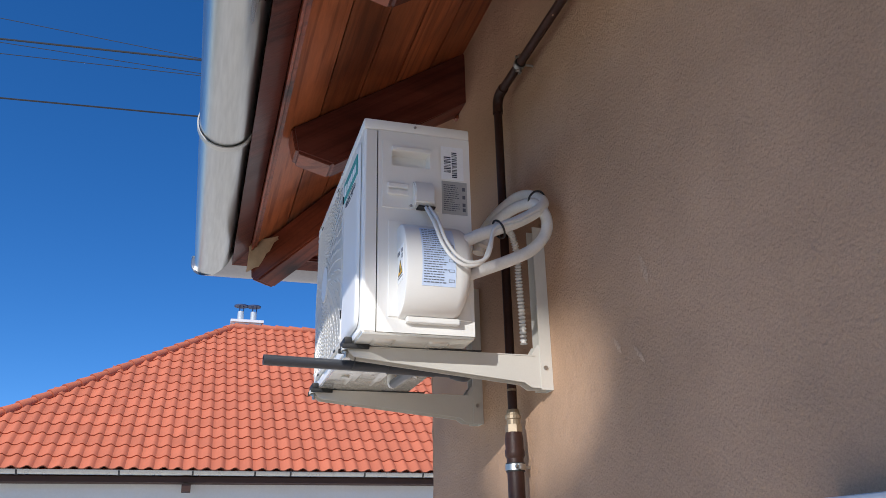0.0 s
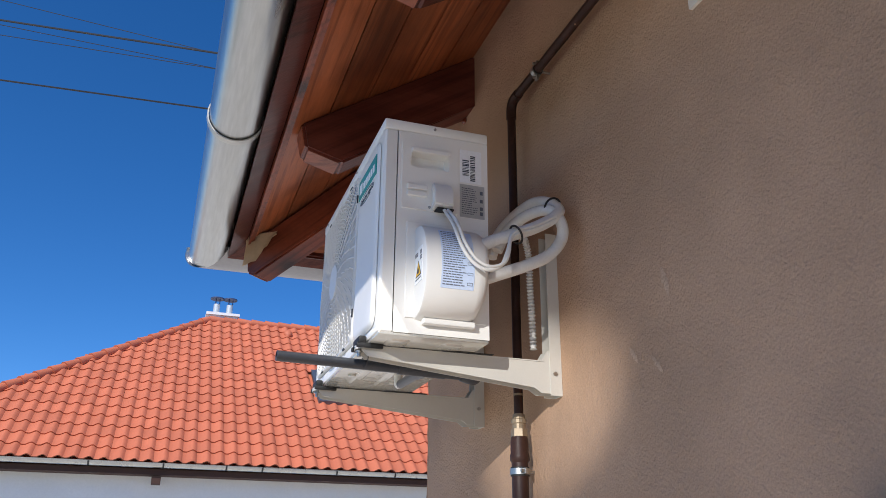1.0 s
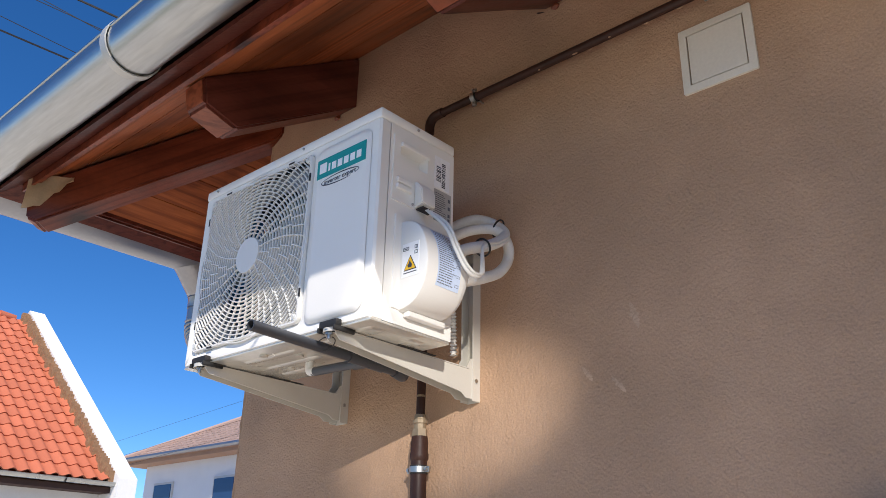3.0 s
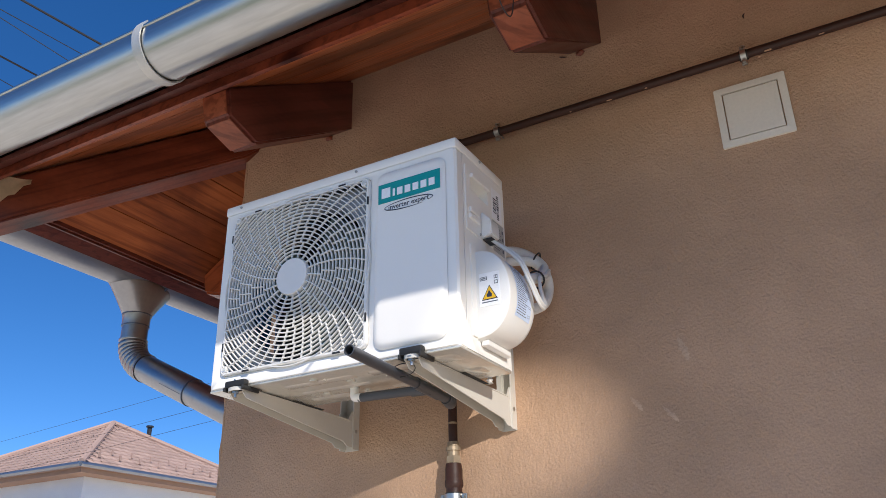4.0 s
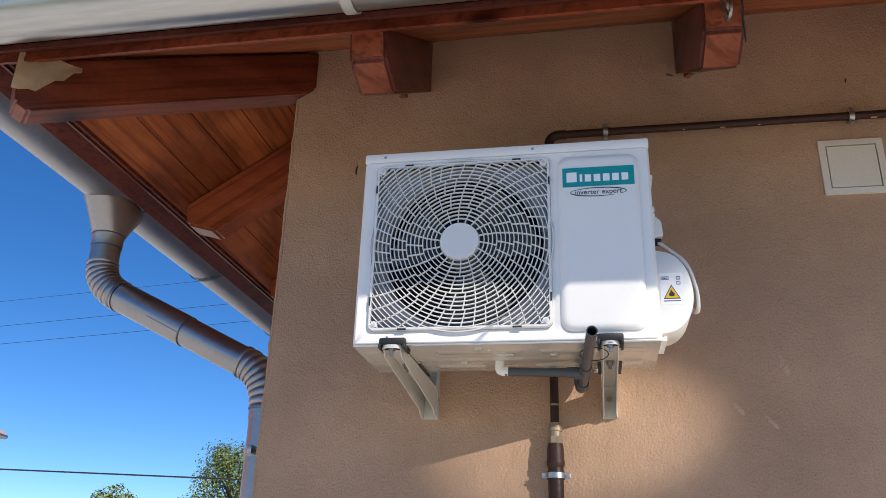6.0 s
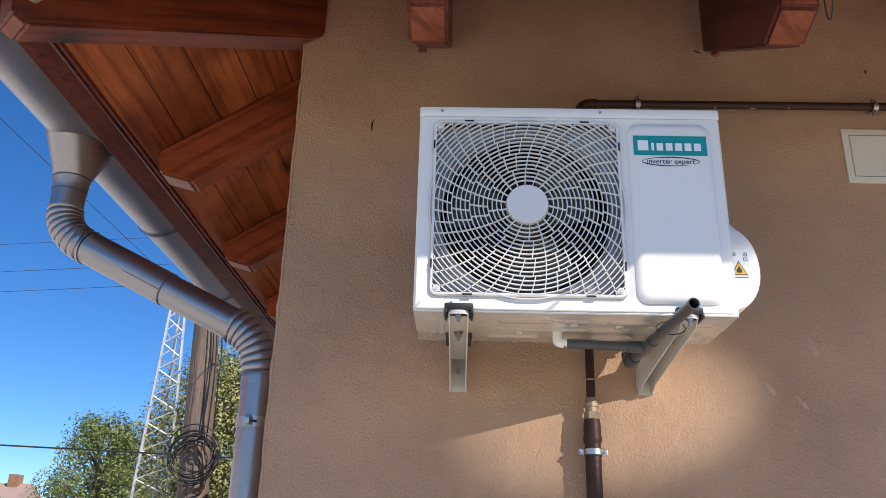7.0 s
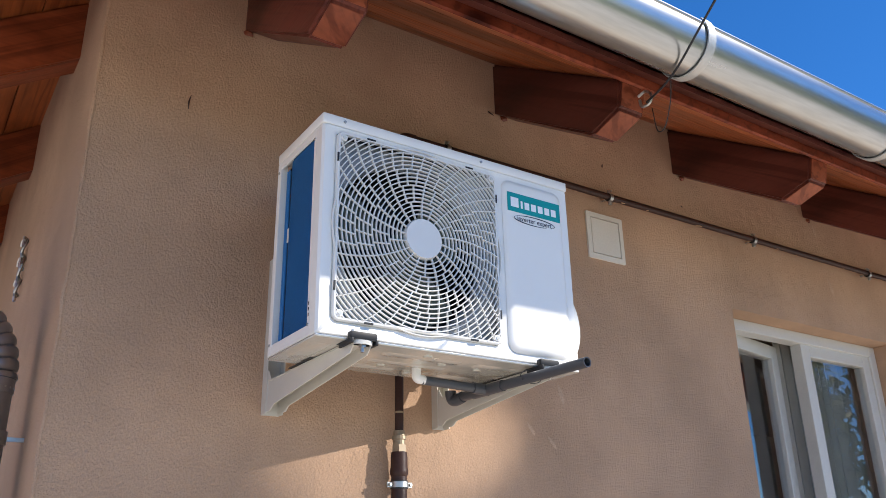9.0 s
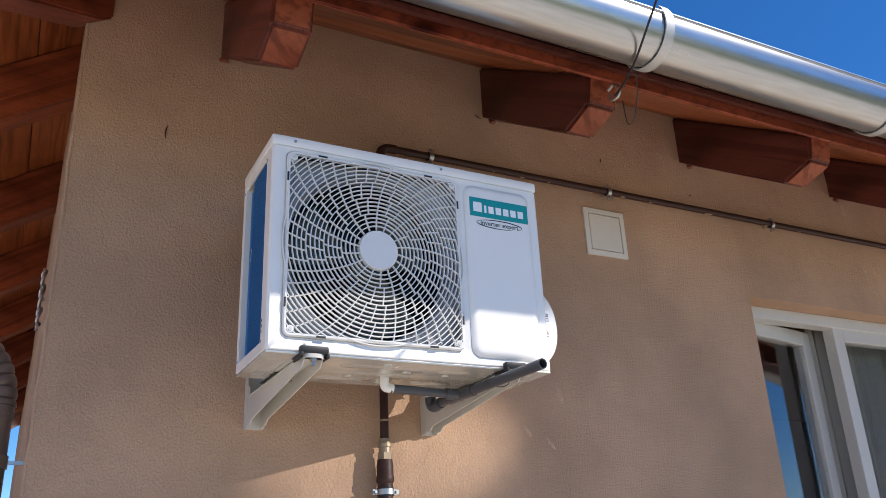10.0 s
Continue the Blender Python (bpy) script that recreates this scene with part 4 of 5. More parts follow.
oy, oz = 1.966, 2.556
for a0, a1 in ((25, 215), (235, 390)):
    loops = []
    n = 30
    for k in range(n + 1):
        a = radians(a0 + (a1 - a0) * k / n)
        w = 0.0011 * math.sin(math.pi * k / n) + 0.0003
        c = Vector((FX - 0.0095, oy + 0.075 * math.cos(a), oz + 0.0125 * math.sin(a)))
        d = Vector((0, math.cos(a) * 0.4, math.sin(a))).normalized() * w
        loops.append([c - d, c + d, c + d - Vector((0.0006, 0, 0)), c - d - Vector((0.0006, 0, 0))])
    loft(bm, loops, True, True)
part("oval_line", bm, INK, ac, "thin dark oval round the slogan")
cu = bpy.data.curves.new("slogan", "FONT")
cu.body, cu.size, cu.align_x, cu.align_y, cu.extrude = "inverter expert", 0.0205, "CENTER", "CENTER", 0.0003
tmp = bpy.data.objects.new("slogan", cu)
me = bpy.data.meshes.new_from_object(tmp)
bpy.data.objects.remove(tmp)
bm = bmesh.new()
bm.from_mesh(me)
bmesh.ops.transform(bm, matrix=Matrix(((0, 0, 1, FX - 0.0098), (-1, 0, 0, oy), (0, 1, 0, oz), (0, 0, 0, 1))), verts=bm.verts)
part("slogan", bm, INK, ac, "dark lettering inverter expert")

# ---- wall brackets ----


def wall_bracket(y0, y1):
    t = thing("wall_bracket", (WX, (y0 + y1) / 2, 2.04), "grey painted steel wall bracket bolted to the render", "wall bracket", "air conditioner brackets")
    w = 0.0025
    ym = (y0 + y1) / 2
    # upright channel on the wall
    bm = bmesh.new()
    box(bm, WX - 0.004, WX - 0.0005, y0, y1, 2.04, 2.50)
    box(bm, WX - 0.034, WX - 0.004, y0, y0 + w, 2.04, 2.50)
    box(bm, WX - 0.034, WX - 0.004, y1 - w, y1, 2.04, 2.50)
    part("upright", bm, BRACKET, t)
    # arm: channel, deep at the wall and shallow at the tip
    side = [(WX - 0.004, 2.045), (WX - 0.060, 2.045), (WX - 0.080, 2.058), (FX + 0.004, 2.104), (FX - 0.012, 2.119), (FX - 0.012, 2.1285), (WX - 0.060, 2.1285), (WX - 0.040, 2.160), (WX - 0.004, 2.160)]
    for ya in (y0 + w, y1 - 2 * w):
        bm = bmesh.new()
        prism(bm, [(x, ya, z) for x, z in side], (0, 0, 0), (0, w, 0))
        part("arm_side", bm, BRACKET, t)
    bm = bmesh.new()
    box(bm, FX - 0.008, WX - 0.05, y0, y1, 2.1287, 2.1315)
    part("arm_top", bm, BRACKET, t)
    # rounded tongue at the tip, its rim turned down
    h = (y1 - y0) / 2
    nose = [(FX - 0.012 - h * 0.62 * math.sin(a), ym + h * math.cos(a)) for a in (math.pi * k / 14 for k in range(15))]
    outline = [(FX - 0.008, y1)] + nose + [(FX - 0.008, y0)]
    bm = bmesh.new()
    prism(bm, [(x, y, 2.1287) for x, y in outline], (0, 0, 0), (0, 0, 0.0028))
    shrink = lambda k: [(FX - 0.008 + (x - FX + 0.008) * k, ym + (y - ym) * k) for x, y in outline]
    loft(bm, [[(x, y, 2.1287) for x, y in outline], [(x, y, 2.1215) for x, y in outline], [(x, y, 2.1215) for x, y in shrink(0.93)], [(x, y, 2.1287) for x, y in shrink(0.93)]], False, False)
    part("tongue", bm, BRACKET, t, "rounded tongue of the bracket arm")
    for x, z in ((WX - 0.004, 2.10), (WX - 0.004, 2.46)):
        bm = bmesh.new()
        disc(bm, (x - 0.004, ym, z), (-1, 0, 0), 0.009, 0.006, 6)
        part("wall_bolt", bm, STEEL, t)
    for x in (FX - 0.014, FX + 0.17):
        bm = bmesh.new()
        disc(bm, (x, ym, 2.118), (0, 0, -1), 0.0046, 0.026, 10)
        disc(bm, (x, ym, 2.1205), (0, 0, -1), 0.0095, 0.009, 6)
        disc(bm, (x, ym, 2.1265), (0, 0, -1), 0.013, 0.0025, 16)
        part("foot_bolt", bm, STEEL, t, smooth=False)
    bm = bmesh.new()
    disc(bm, (WX - 0.020, y0 - 0.001, 2.098), (0, -1, 0), 0.006, 0.004, 12)
    part("rivet", bm, STEEL, t)
    return t


wall_bracket(1.931, 1.976)
wall_bracket(2.494, 2.547)
for ym, h in ((1.953, 0.033), (2.520, 0.036)):
    for x0, x1 in ((FX - 0.026, FX + 0.050), (BX - 0.09, BX + 0.05)):
        t = thing("rubber_foot", ((x0 + x1) / 2, ym, 2.132), "black rubber damper foot between bracket and unit", "rubber foot", "damper feet")
        bm = bmesh.new()
        box(bm, x0, x1, ym - h, ym + h, 2.1322, 2.1335)
        if x0 < FX:
            box(bm, FX - 0.024, FX - 0.003, ym - h, ym + h, 2.1325, 2.152, 0.005)
            for y_ in (ym - h, ym + h - 0.007):
                box(bm, FX - 0.028, FX + 0.040, y_, y_ + 0.007, 2.122, 2.1345, 0.002)
        part("pad", bm, RUBBER, t, smooth=True)
    t = thing("foot_rail", (FX + 0.15, ym, 2.132), "dark steel foot rail under the unit", "foot rail")
    part("rail", boxes((FX + 0.05, BX - 0.09, ym - 0.016, ym + 0.016, 2.1322, 2.134)), BLACK, t)

# ---- condensate drain ----
drain = thing("drain_pipe", (0.152, 1.998, 2.098), "dark grey plastic condensate drain pipe with a white spout", "drain pipe")
bm = bmesh.new()
tube(bm, [(0.152, 1.998, 2.101), (0.55, 2.022, 2.098), (0.66, 2.029, 2.096)], 0.0135, 16, hollow=0.82)
part("long_pipe", bm, PVC, drain, smooth=True)
bm = bmesh.new()
tube(bm, [(0.47, 2.017, 2.0985), (0.60, 2.0255, 2.0970)], 0.0158, 16)
part("tee_sleeve", bm, PVC, drain, smooth=True)
bm = bmesh.new()
tube(bm, [(0.540, 2.022, 2.098), (0.538, 2.240, 2.104)], 0.0125, 16)
tube(bm, [(0.540, 2.015, 2.0975), (0.540, 2.070, 2.0995)], 0.016, 16)
part("cross_pipe", bm, PVC, drain, smooth=True)
bm = bmesh.new()
tube(bm, smooth_path([(0.538, 2.232, 2.104), (0.538, 2.250, 2.106), (0.538, 2.256, 2.113), (0.538, 2.256, 2.134)], 5), 0.0128, 16)
part("spout", bm, PLASTIC, drain, "white drain spout", smooth=True)
bm = bmesh.new()
tube(bm, smooth_path([(0.65, 2.0285, 2.096), (0.674, 2.031, 2.091), (0.690, 2.036, 2.092), (0.696, 2.039, 2.106), (0.696, 2.040, 2.120)], 6), 0.0165, 16)
part("elbow", bm, PVC, drain, smooth=True)
tie = bmesh.new()
tube(tie, [(0.375, 1.995 + 0.036 * math.cos(a), 2.106 + 0.017 * math.sin(a)) for a in (2 * math.pi * k / 20 for k in range(21))], 0.0013, 6)
part("cable_tie", tie, BLACK, drain)

# ---- gas pipe on the wall ----
PX, PY, PZ = 0.856, 2.122, 3.032
gas = thing("gas_pipe", (PX, PY, 1.0), "brown painted steel gas pipe running up and along the wall", "gas pipe")
bm = bmesh.new()
run = [(PX, PY, 1.97), (PX, PY, 2.5), (PX, PY, PZ - 0.05)] + bend((PX, PY, PZ - 0.045), (PX, PY, PZ), (PX, PY - 0.045, PZ), 8) + [(PX, 1.0, PZ + 0.002), (PX, -0.5, PZ + 0.004), (PX, -6.0, PZ + 0.01)]
tube(bm, run, 0.0135, 14)
part("upper_pipe", bm, GASPIPE, gas, smooth=True)
bm = bmesh.new()
tube(bm, [(PX, PY, PZ - 0.06), (PX, PY, PZ - 0.04)] + bend((PX, PY, PZ - 0.04), (PX, PY, PZ), (PX, PY - 0.04, PZ), 8) + [(PX, PY - 0.06, PZ)], 0.0165, 14)
part("elbow", bm, GASPIPE, gas, smooth=True)
bm = bmesh.new()
tube(bm, [(PX, PY, 0.0), (PX, PY, 1.0), (PX, PY, 1.935)], 0.0235, 18)
tube(bm, [(PX, PY, 1.885), (PX, PY, 1.893), (PX, PY, 1.905), (PX, PY, 1.912), (PX, PY, 1.94), (PX, PY, 1.957)], lambda u: (0.023, 0.0275, 0.0275, 0.0255, 0.0255, 0.023)[round(u * 5)], 18)
part("lower_pipe", bm, GASPIPE, gas, smooth=True)
bm = bmesh.new()
disc(bm, (PX, PY, 1.967), (0, 0, 1), 0.0235, 0.022, 6, 0.001)
tube(bm, [(PX, PY, 1.976), (PX, PY, 1.992), (PX, PY, 1.994), (PX, PY, 2.004), (PX, PY, 2.006), (PX, PY, 2.020)], lambda u: (0.0185, 0.0185, 0.022, 0.022, 0.0185, 0.017)[round(u * 5)], 16)
part("union", bm, BRASS, gas, "tarnished brass union nut")
bm = bmesh.new()
disc(bm, (PX, PY, 2.075), (0, 0, 1), 0.0145, 0.006, 14)
part("weld", bm, BRASS, gas)


rnd = random.Random(9)
bm = bmesh.new()
for k in range(60):
    y = rnd.uniform(-1.2, 1.9)
    own = bmesh.new()
    bmesh.ops.create_icosphere(own, subdivisions=1, radius=rnd.uniform(0.002, 0.0045))
    merge(bm, own, Matrix.Translation((PX + rnd.uniform(-0.008, 0.012), y, PZ + rnd.choice((-0.0125, 0.0125)))) @ Matrix.Diagonal((1, rnd.uniform(1, 4), 0.7, 1)))
part("render_crumb", bm, STUCCO, gas, "crumbs of render stuck to the pipe", kind="stuff")


def pipe_clip(place, axis, r, material=STEEL):
    t = thing("pipe_clip", place, "steel pipe clip with a rubber lining, screwed to the wall", "pipe clip", "gas pipe clips")
    x, y, z = place
    u = Vector((0, 0, 1)) if axis == "y" else Vector((0, 1, 0))
    o = Vector((0, 1, 0)) if axis == "y" else Vector((0, 0, 1))
    bm = bmesh.new()
    tube(bm, [Vector(place) - o * 0.012, Vector(place) + o * 0.012], r + 0.0025, 20)
    part("lining", bm, RUBBER, t, smooth=True)
    bm = bmesh.new()
    tube(bm, [Vector(place) - o * 0.008, Vector(place) + o * 0.008], r + 0.0048, 20)
    part("band", bm, STEEL, t, smooth=True)
    for s_ in (1, -1):
        bm = bmesh.new()
        c = Vector(place) + s_ * u * (r + 0.011)
        e = Vector((0.004, 0.008, 0.008)) if axis == "y" else Vector((0.004, 0.008, 0.008))
        box(bm, c.x - e.x, c.x + e.x, c.y - e.y, c.y + e.y, c.z - e.z, c.z + e.z, 0.001)
        disc(bm, c - Vector((0.008, 0, 0)), (-1, 0, 0), 0.0045, 0.009, 8)
        part("lug", bm, STEEL, t)
    bm = bmesh.new()
    tube(bm, [(x + r, y, z), (WX + 0.01, y, z)], 0.004, 8)
    part("stud", bm, STEEL, t)


pipe_clip((PX, PY, 1.862), "z", 0.0235)
for y in (1.924, 1.123, 0.201, -0.75, -1.7):
    pipe_clip((PX, y, PZ), "y", 0.0135)

# ---- service hatch ----
hatch = thing("service_hatch", (WX, 1.129, 2.767), "off-white square plastic service hatch, closed, set in the wall", "service hatch")
bm = bmesh.new()
ho, hi = round_rect(1.029, 1.229, 2.766, 2.966, 0.004, 3), round_rect(1.050, 1.208, 2.787, 2.945, 0.002, 3)
loft(bm, [[(WX - 0.0005, y, z) for y, z in ho], [(WX - 0.008, y, z) for y, z in ho], [(WX - 0.0095, y, z) for y, z in hi], [(WX - 0.003, y, z) for y, z in hi]], False, False)
part("frame", bm, HATCHWHITE, hatch)
part("door", boxes((WX - 0.0085, WX - 0.001, 1.0535, 1.2045, 2.7905, 2.9415), bevel=0.0012), HATCHWHITE, hatch)

# ---- refrigerant hoses and cable ----
hose = thing("refrigerant_hoses", (0.72, 1.79, 2.29), "two white wrapped refrigerant hoses looped between unit and wall", "hose")
HY = 1.775
paths = (
    [(0.585, HY - 0.012, 2.352), (0.640, HY - 0.012, 2.385), (0.700, HY - 0.010, 2.412), (0.755, HY - 0.005, 2.438), (0.812, HY + 0.004, 2.475), (0.844, HY + 0.022, 2.512), (0.838, HY + 0.060, 2.548), (0.812, HY + 0.110, 2.566), (0.775, HY + 0.165, 2.540), (0.735, HY + 0.19, 2.485), (0.715, HY + 0.19, 2.42)],
    [(0.585, HY + 0.012, 2.272), (0.650, HY + 0.012, 2.300), (0.740, HY + 0.006, 2.338), (0.800, HY + 0.004, 2.372), (0.838, HY + 0.004, 2.420), (0.842, HY + 0.008, 2.470), (0.820, HY + 0.035, 2.515), (0.785, HY + 0.10, 2.520), (0.750, HY + 0.15, 2.490), (0.72, HY + 0.16, 2.43)],
)
for k, p in enumerate(paths):
    bm = bmesh.new()
    tube(bm, smooth_path(p, 8), (0.0160, 0.0155)[k], 14)
    part("hose", bm, FOAM, hose, "white wrapped hose", smooth=True)
for c, r, d in (((0.700, HY - 0.016, 2.408), 0.024, (0.8, 0.05, 0.45)), ((0.832, HY + 0.034, 2.524), 0.026, (-0.2, 0.8, 0.5))):
    bm = bmesh.new()
    d = Vector(d).normalized()
    u = d.orthogonal().normalized()
    w = d.cross(u)
    tube(bm, [Vector(c) + r * (math.cos(a) * u + math.sin(a) * w) for a in (2 * math.pi * k / 24 for k in range(25))], 0.0028, 8)
    part("cable_tie", bm, BLACK, hose, "black cable tie")
cable = thing("power_cable", (0.53, 1.79, 2.47), "white power cables hanging from the unit in a loop", "cable")
for k, off in enumerate((0.0, 0.009)):
    bm = bmesh.new()
    tube(bm, smooth_path([(0.520 + off, S - 0.020, 2.472), (0.522 + off, 1.735, 2.402 + off), (0.535 + off, 1.710, 2.338 + off), (0.560 + off, 1.703, 2.298 + off), (0.595 + off, 1.703, 2.282 + off), (0.635 + off, 1.712, 2.298 + off), (0.660 + off / 2, 1.728, 2.342), (0.678, 1.740, 2.385 + off), (0.705, 1.744, 2.408 + off), (0.755, 1.750, 2.430 + off), (0.815, 1.762, 2.468 + off)], 8), 0.0047, 10)
    part("cable", bm, CORD, cable, smooth=True)
flex = thing("corrugated_drain_hose", (0.78, 1.83, 2.15), "white corrugated hose hanging beside the bracket", "hose")
bm = bmesh.new()
tube(bm, smooth_path([(0.745, HY + 0.13, 2.480), (0.800, HY + 0.16, 2.480), (0.832, HY + 0.195, 2.43), (0.842, HY + 0.215, 2.36), (0.845, HY + 0.215, 2.27), (0.845, HY + 0.212, 2.175)], 40), lambda u: 0.0085 + 0.0022 * math.cos(2 * math.pi * 44 * u), 12)
part("hose", bm, FOAM, flex, smooth=True)

# ---- window ----
CURTAIN = shader("pane_grey_cloth", (0.58, 0.56, 0.50), 0.9, vary=0.06, scale=8, fine=300, fine_vary=0.15)
win = thing("window_1", (WX + 0.11, (WIN[0] + WIN[1]) / 2, WIN[2]), "white plastic double-sash window, one sash open inwards", "window", kind="structure")
wx0, wx1 = WX + 0.10, WX + 0.17
y0, y1, z0, z1 = WIN
fw = 0.055
part("frame", boxes((wx0, wx1, y0, y0 + fw, z0, z1), (wx0, wx1, y1 - fw, y1, z0, z1), (wx0, wx1, y0 + fw, y1 - fw, z1 - fw, z1), (wx0, wx1, y0 + fw, y1 - fw, z0, z0 + fw), bevel=0.004), UPVC, win)


def sash(w, h, name):
    bm = boxes((0, 0.06, 0, 0.07, 0, h), (0, 0.06, w - 0.07, w, 0, h), (0, 0.06, 0.07, w - 0.07, h - 0.07, h), (0, 0.06, 0.07, w - 0.07, 0, 0.07), bevel=0.004)
    ob = part(name, bm, UPVC)
    bm = boxes((0.022, 0.028, 0.065, w - 0.065, 0.065, h - 0.065))
    pane = part("pane", bm, PANE, ob)
    pane.visible_shadow = False
    return ob


sw = (y1 - y0 - 2 * fw) / 2
sh = z1 - z0 - 2 * fw + 0.02
for name, m in (("closed_sash", pose(wx0 + 0.012, y0 + fw - 0.01, z0 + fw - 0.01)), ("open_sash", pose(wx0 + 0.03, y1 - fw + 0.005, z0 + fw - 0.01, 0, 0, 11) @ pose(0, -sw - 0.01, 0))):
    ob = sash(sw + 0.01, sh, name)
    ob.parent = win
    ob.matrix_basis = Matrix.Translation(-Vector(win.location)) @ m
# added cloth: its grey stands in for the pale reflection in the pane
curtain = thing("net_curtain", (WX + 0.24, (y0 + y1) / 2 - 0.3, z0), "grey cloth added behind the window, standing in for the pane's grey reflection", "curtain")
bm = bmesh.new()
n = 60
row0, row1 = [], []
for k in range(n + 1):
    y = y0 - 0.05 + (y1 - y0 - 0.62 + 0.05) * k / n
    x = WX + 0.24 + 0.012 * math.sin(k * 1.3) + 0.006 * math.sin(k * 0.47)
    row0.append(bm.verts.new((x, y, z0 - 0.1)))
    row1.append(bm.verts.new((x, y, z1 - 0.02)))
for k in range(n):
    bm.faces.new((row0[k], row0[k + 1], row1[k + 1], row1[k]))
bmesh.ops.solidify(bm, geom=bm.faces[:], thickness=0.002)
part("net", bm, CURTAIN, curtain, smooth=True)
part("sill", boxes((WX - 0.05, WX + 0.10, y0 - 0.03, y1 + 0.03, z0 - 0.025, z0), bevel=0.004), UPVC, win, "white window ledge")

# ---- neighbour with the orange tiled roof ----
na = thing("house", (2.0, 19.0, 0), "white plastered house with an orange tiled roof, chimney and skylight", "house")
EY, EZ, RYY, RZ = 16.0, 3.30, 22.0, 7.65
AX0, AX1 = -5.23, 6.85
sl = (RZ - EZ) / (RYY - EY)
part("wall", boxes((AX0 + 0.5, AX1 + 0.1, EY + 0.45, 27.6, 0, EZ - 0.12)), PLASTER, na, "white plaster wall")
bm = bmesh.new()
hx = AX0 + (RYY - EY)
v = [bm.verts.new(p) for p in ((AX0, EY, EZ - 0.06), (AX1, EY, EZ - 0.06), (AX1, RYY, RZ - 0.06), (hx, RYY, RZ - 0.06), (AX0, 28, EZ - 0.06), (AX1, 28, EZ - 0.06))]
for f in ((0, 1, 2, 3), (0, 3, 4), (4, 3, 2, 5), (1, 5, 2), (0, 4, 5, 1)):
    bm.faces.new([v[i] for i in f])
roof_a = part("roof", bm, CLAY, na)
bm = bmesh.new()
prism(bm, [(AX1 + 0.02, EY - 0.25, EZ - 0.55), (AX1 + 0.02, EY - 0.25, EZ + 0.05), (AX1 + 0.02, RYY, RZ + 0.30), (AX1 + 0.02, 28.2, EZ + 0.05), (AX1 + 0.02, 28.2, EZ - 0.55)], (0, 0, 0), (0.38, 0, 0))
part("parapet", bm, PLASTER, na, "white gable parapet")
bm = bmesh.new()
rnd = random.Random(8)
k = 0
while k * 0.12 < 7.5:
    u = k * 0.12
    y, z = EY + u * math.cos(math.atan(sl)), EZ + u * math.sin(math.atan(sl))
    h = rnd.uniform(0.05, 0.09)
    box(bm, AX1 - 0.13 + rnd.uniform(-0.06, 0.05), AX1 + 0.02, y - 0.05, y + 0.035, z - 0.05, z + 0.10 + 1.6 * h)
    k += 1
part("brick_edge", bm, BRICK, na, "rough bare bricks along the parapet", kind="stuff")
part("eave_board", boxes((AX0 + 0.1, AX1 + 0.02, EY + 0.02, EY + 0.45, EZ - 0.22, EZ - 0.12)), UNDERLAY, na, "dark eave board")
bm = bmesh.new()
arc = [(EY - 0.08 + 0.085 * math.cos(a), EZ - 0.03 + 0.085 * math.sin(a)) for a in (radians(180 + 180 * k / 10) for k in range(11))]
arc2 = [(EY - 0.08 + 0.078 * math.cos(a), EZ - 0.03 + 0.078 * math.sin(a)) for a in (radians(360 - 180 * k / 10) for k in range(11))]
loft(bm, [[(AX0, y, z) for y, z in arc + arc2], [(AX1 + 0.1, y, z) for y, z in arc + arc2]], True, True)
part("gutter", bm, ZINC, na, smooth=True)
for x in (-2.9, -1.25, 0.0, 1.1, 1.75, 3.15, 4.3, 5.9, 6.9):
    bm = bmesh.new()
    prism(bm, [(x, y + (y - EY + 0.08) * 0.08, z - 0.008) for y, z in arc], (0, 0, 0), (0.03, 0, 0))
    part("gutter_strap", bm, BLACK, na)
part("rafter_end", boxes((-0.16, 0.0, EY - 0.02, EY + 0.3, EZ - 0.38, EZ - 0.26)), UNDERLAY, na)
CHY = RYY + 0.55
chim = part("chimney", boxes((0.72, 1.48, CHY - 0.35, CHY + 0.35, RZ - 0.6, RZ + 0.22), (0.66, 1.54, CHY - 0.41, CHY + 0.41, RZ + 0.22, RZ + 0.29)), PLASTER, na, "white chimney")
for x in (0.93, 1.28):
    bm = bmesh.new()
    tube(bm, [(x, CHY, RZ + 0.28), (x, CHY, RZ + 0.62)], 0.085, 14)
    part("flue_pot", bm, MASTPAINT, chim, "pale steel flue pot", smooth=True)
    bm = bmesh.new()
    disc(bm, (x, CHY, RZ + 0.78), (0, 0, 1), 0.19, 0.03, 18)
    for a in range(3):
        c, s_ = 0.07 * math.cos(a * 2.1), 0.07 * math.sin(a * 2.1)
        tube(bm, [(x + c, CHY + s_, RZ + 0.6), (x + c, CHY + s_, RZ + 0.78)], 0.012, 6)
    part("cowl", bm, COWL, chim, "steel chimney cowl", smooth=True)


def on_roof(x, u, up=0.0):
    """u: metres up the slope from the eave."""
    c, s_ = math.cos(math.atan(sl)), math.sin(math.atan(sl))
    return Vector((x, EY + u * c - up * s_, EZ + u * s_ + up * c))


SLOPE = math.hypot(RYY - EY, RZ - EZ)


def roof_frame(bm, x0, x1, u0, u1, h0, h1):
    prism(bm, [on_roof(x0, u0, h0), on_roof(x1, u0, h0), on_roof(x1, u1, h0), on_roof(x0, u1, h0)], (0, 0, 0), on_roof(0, 0, h1) - on_roof(0, 0, h0))


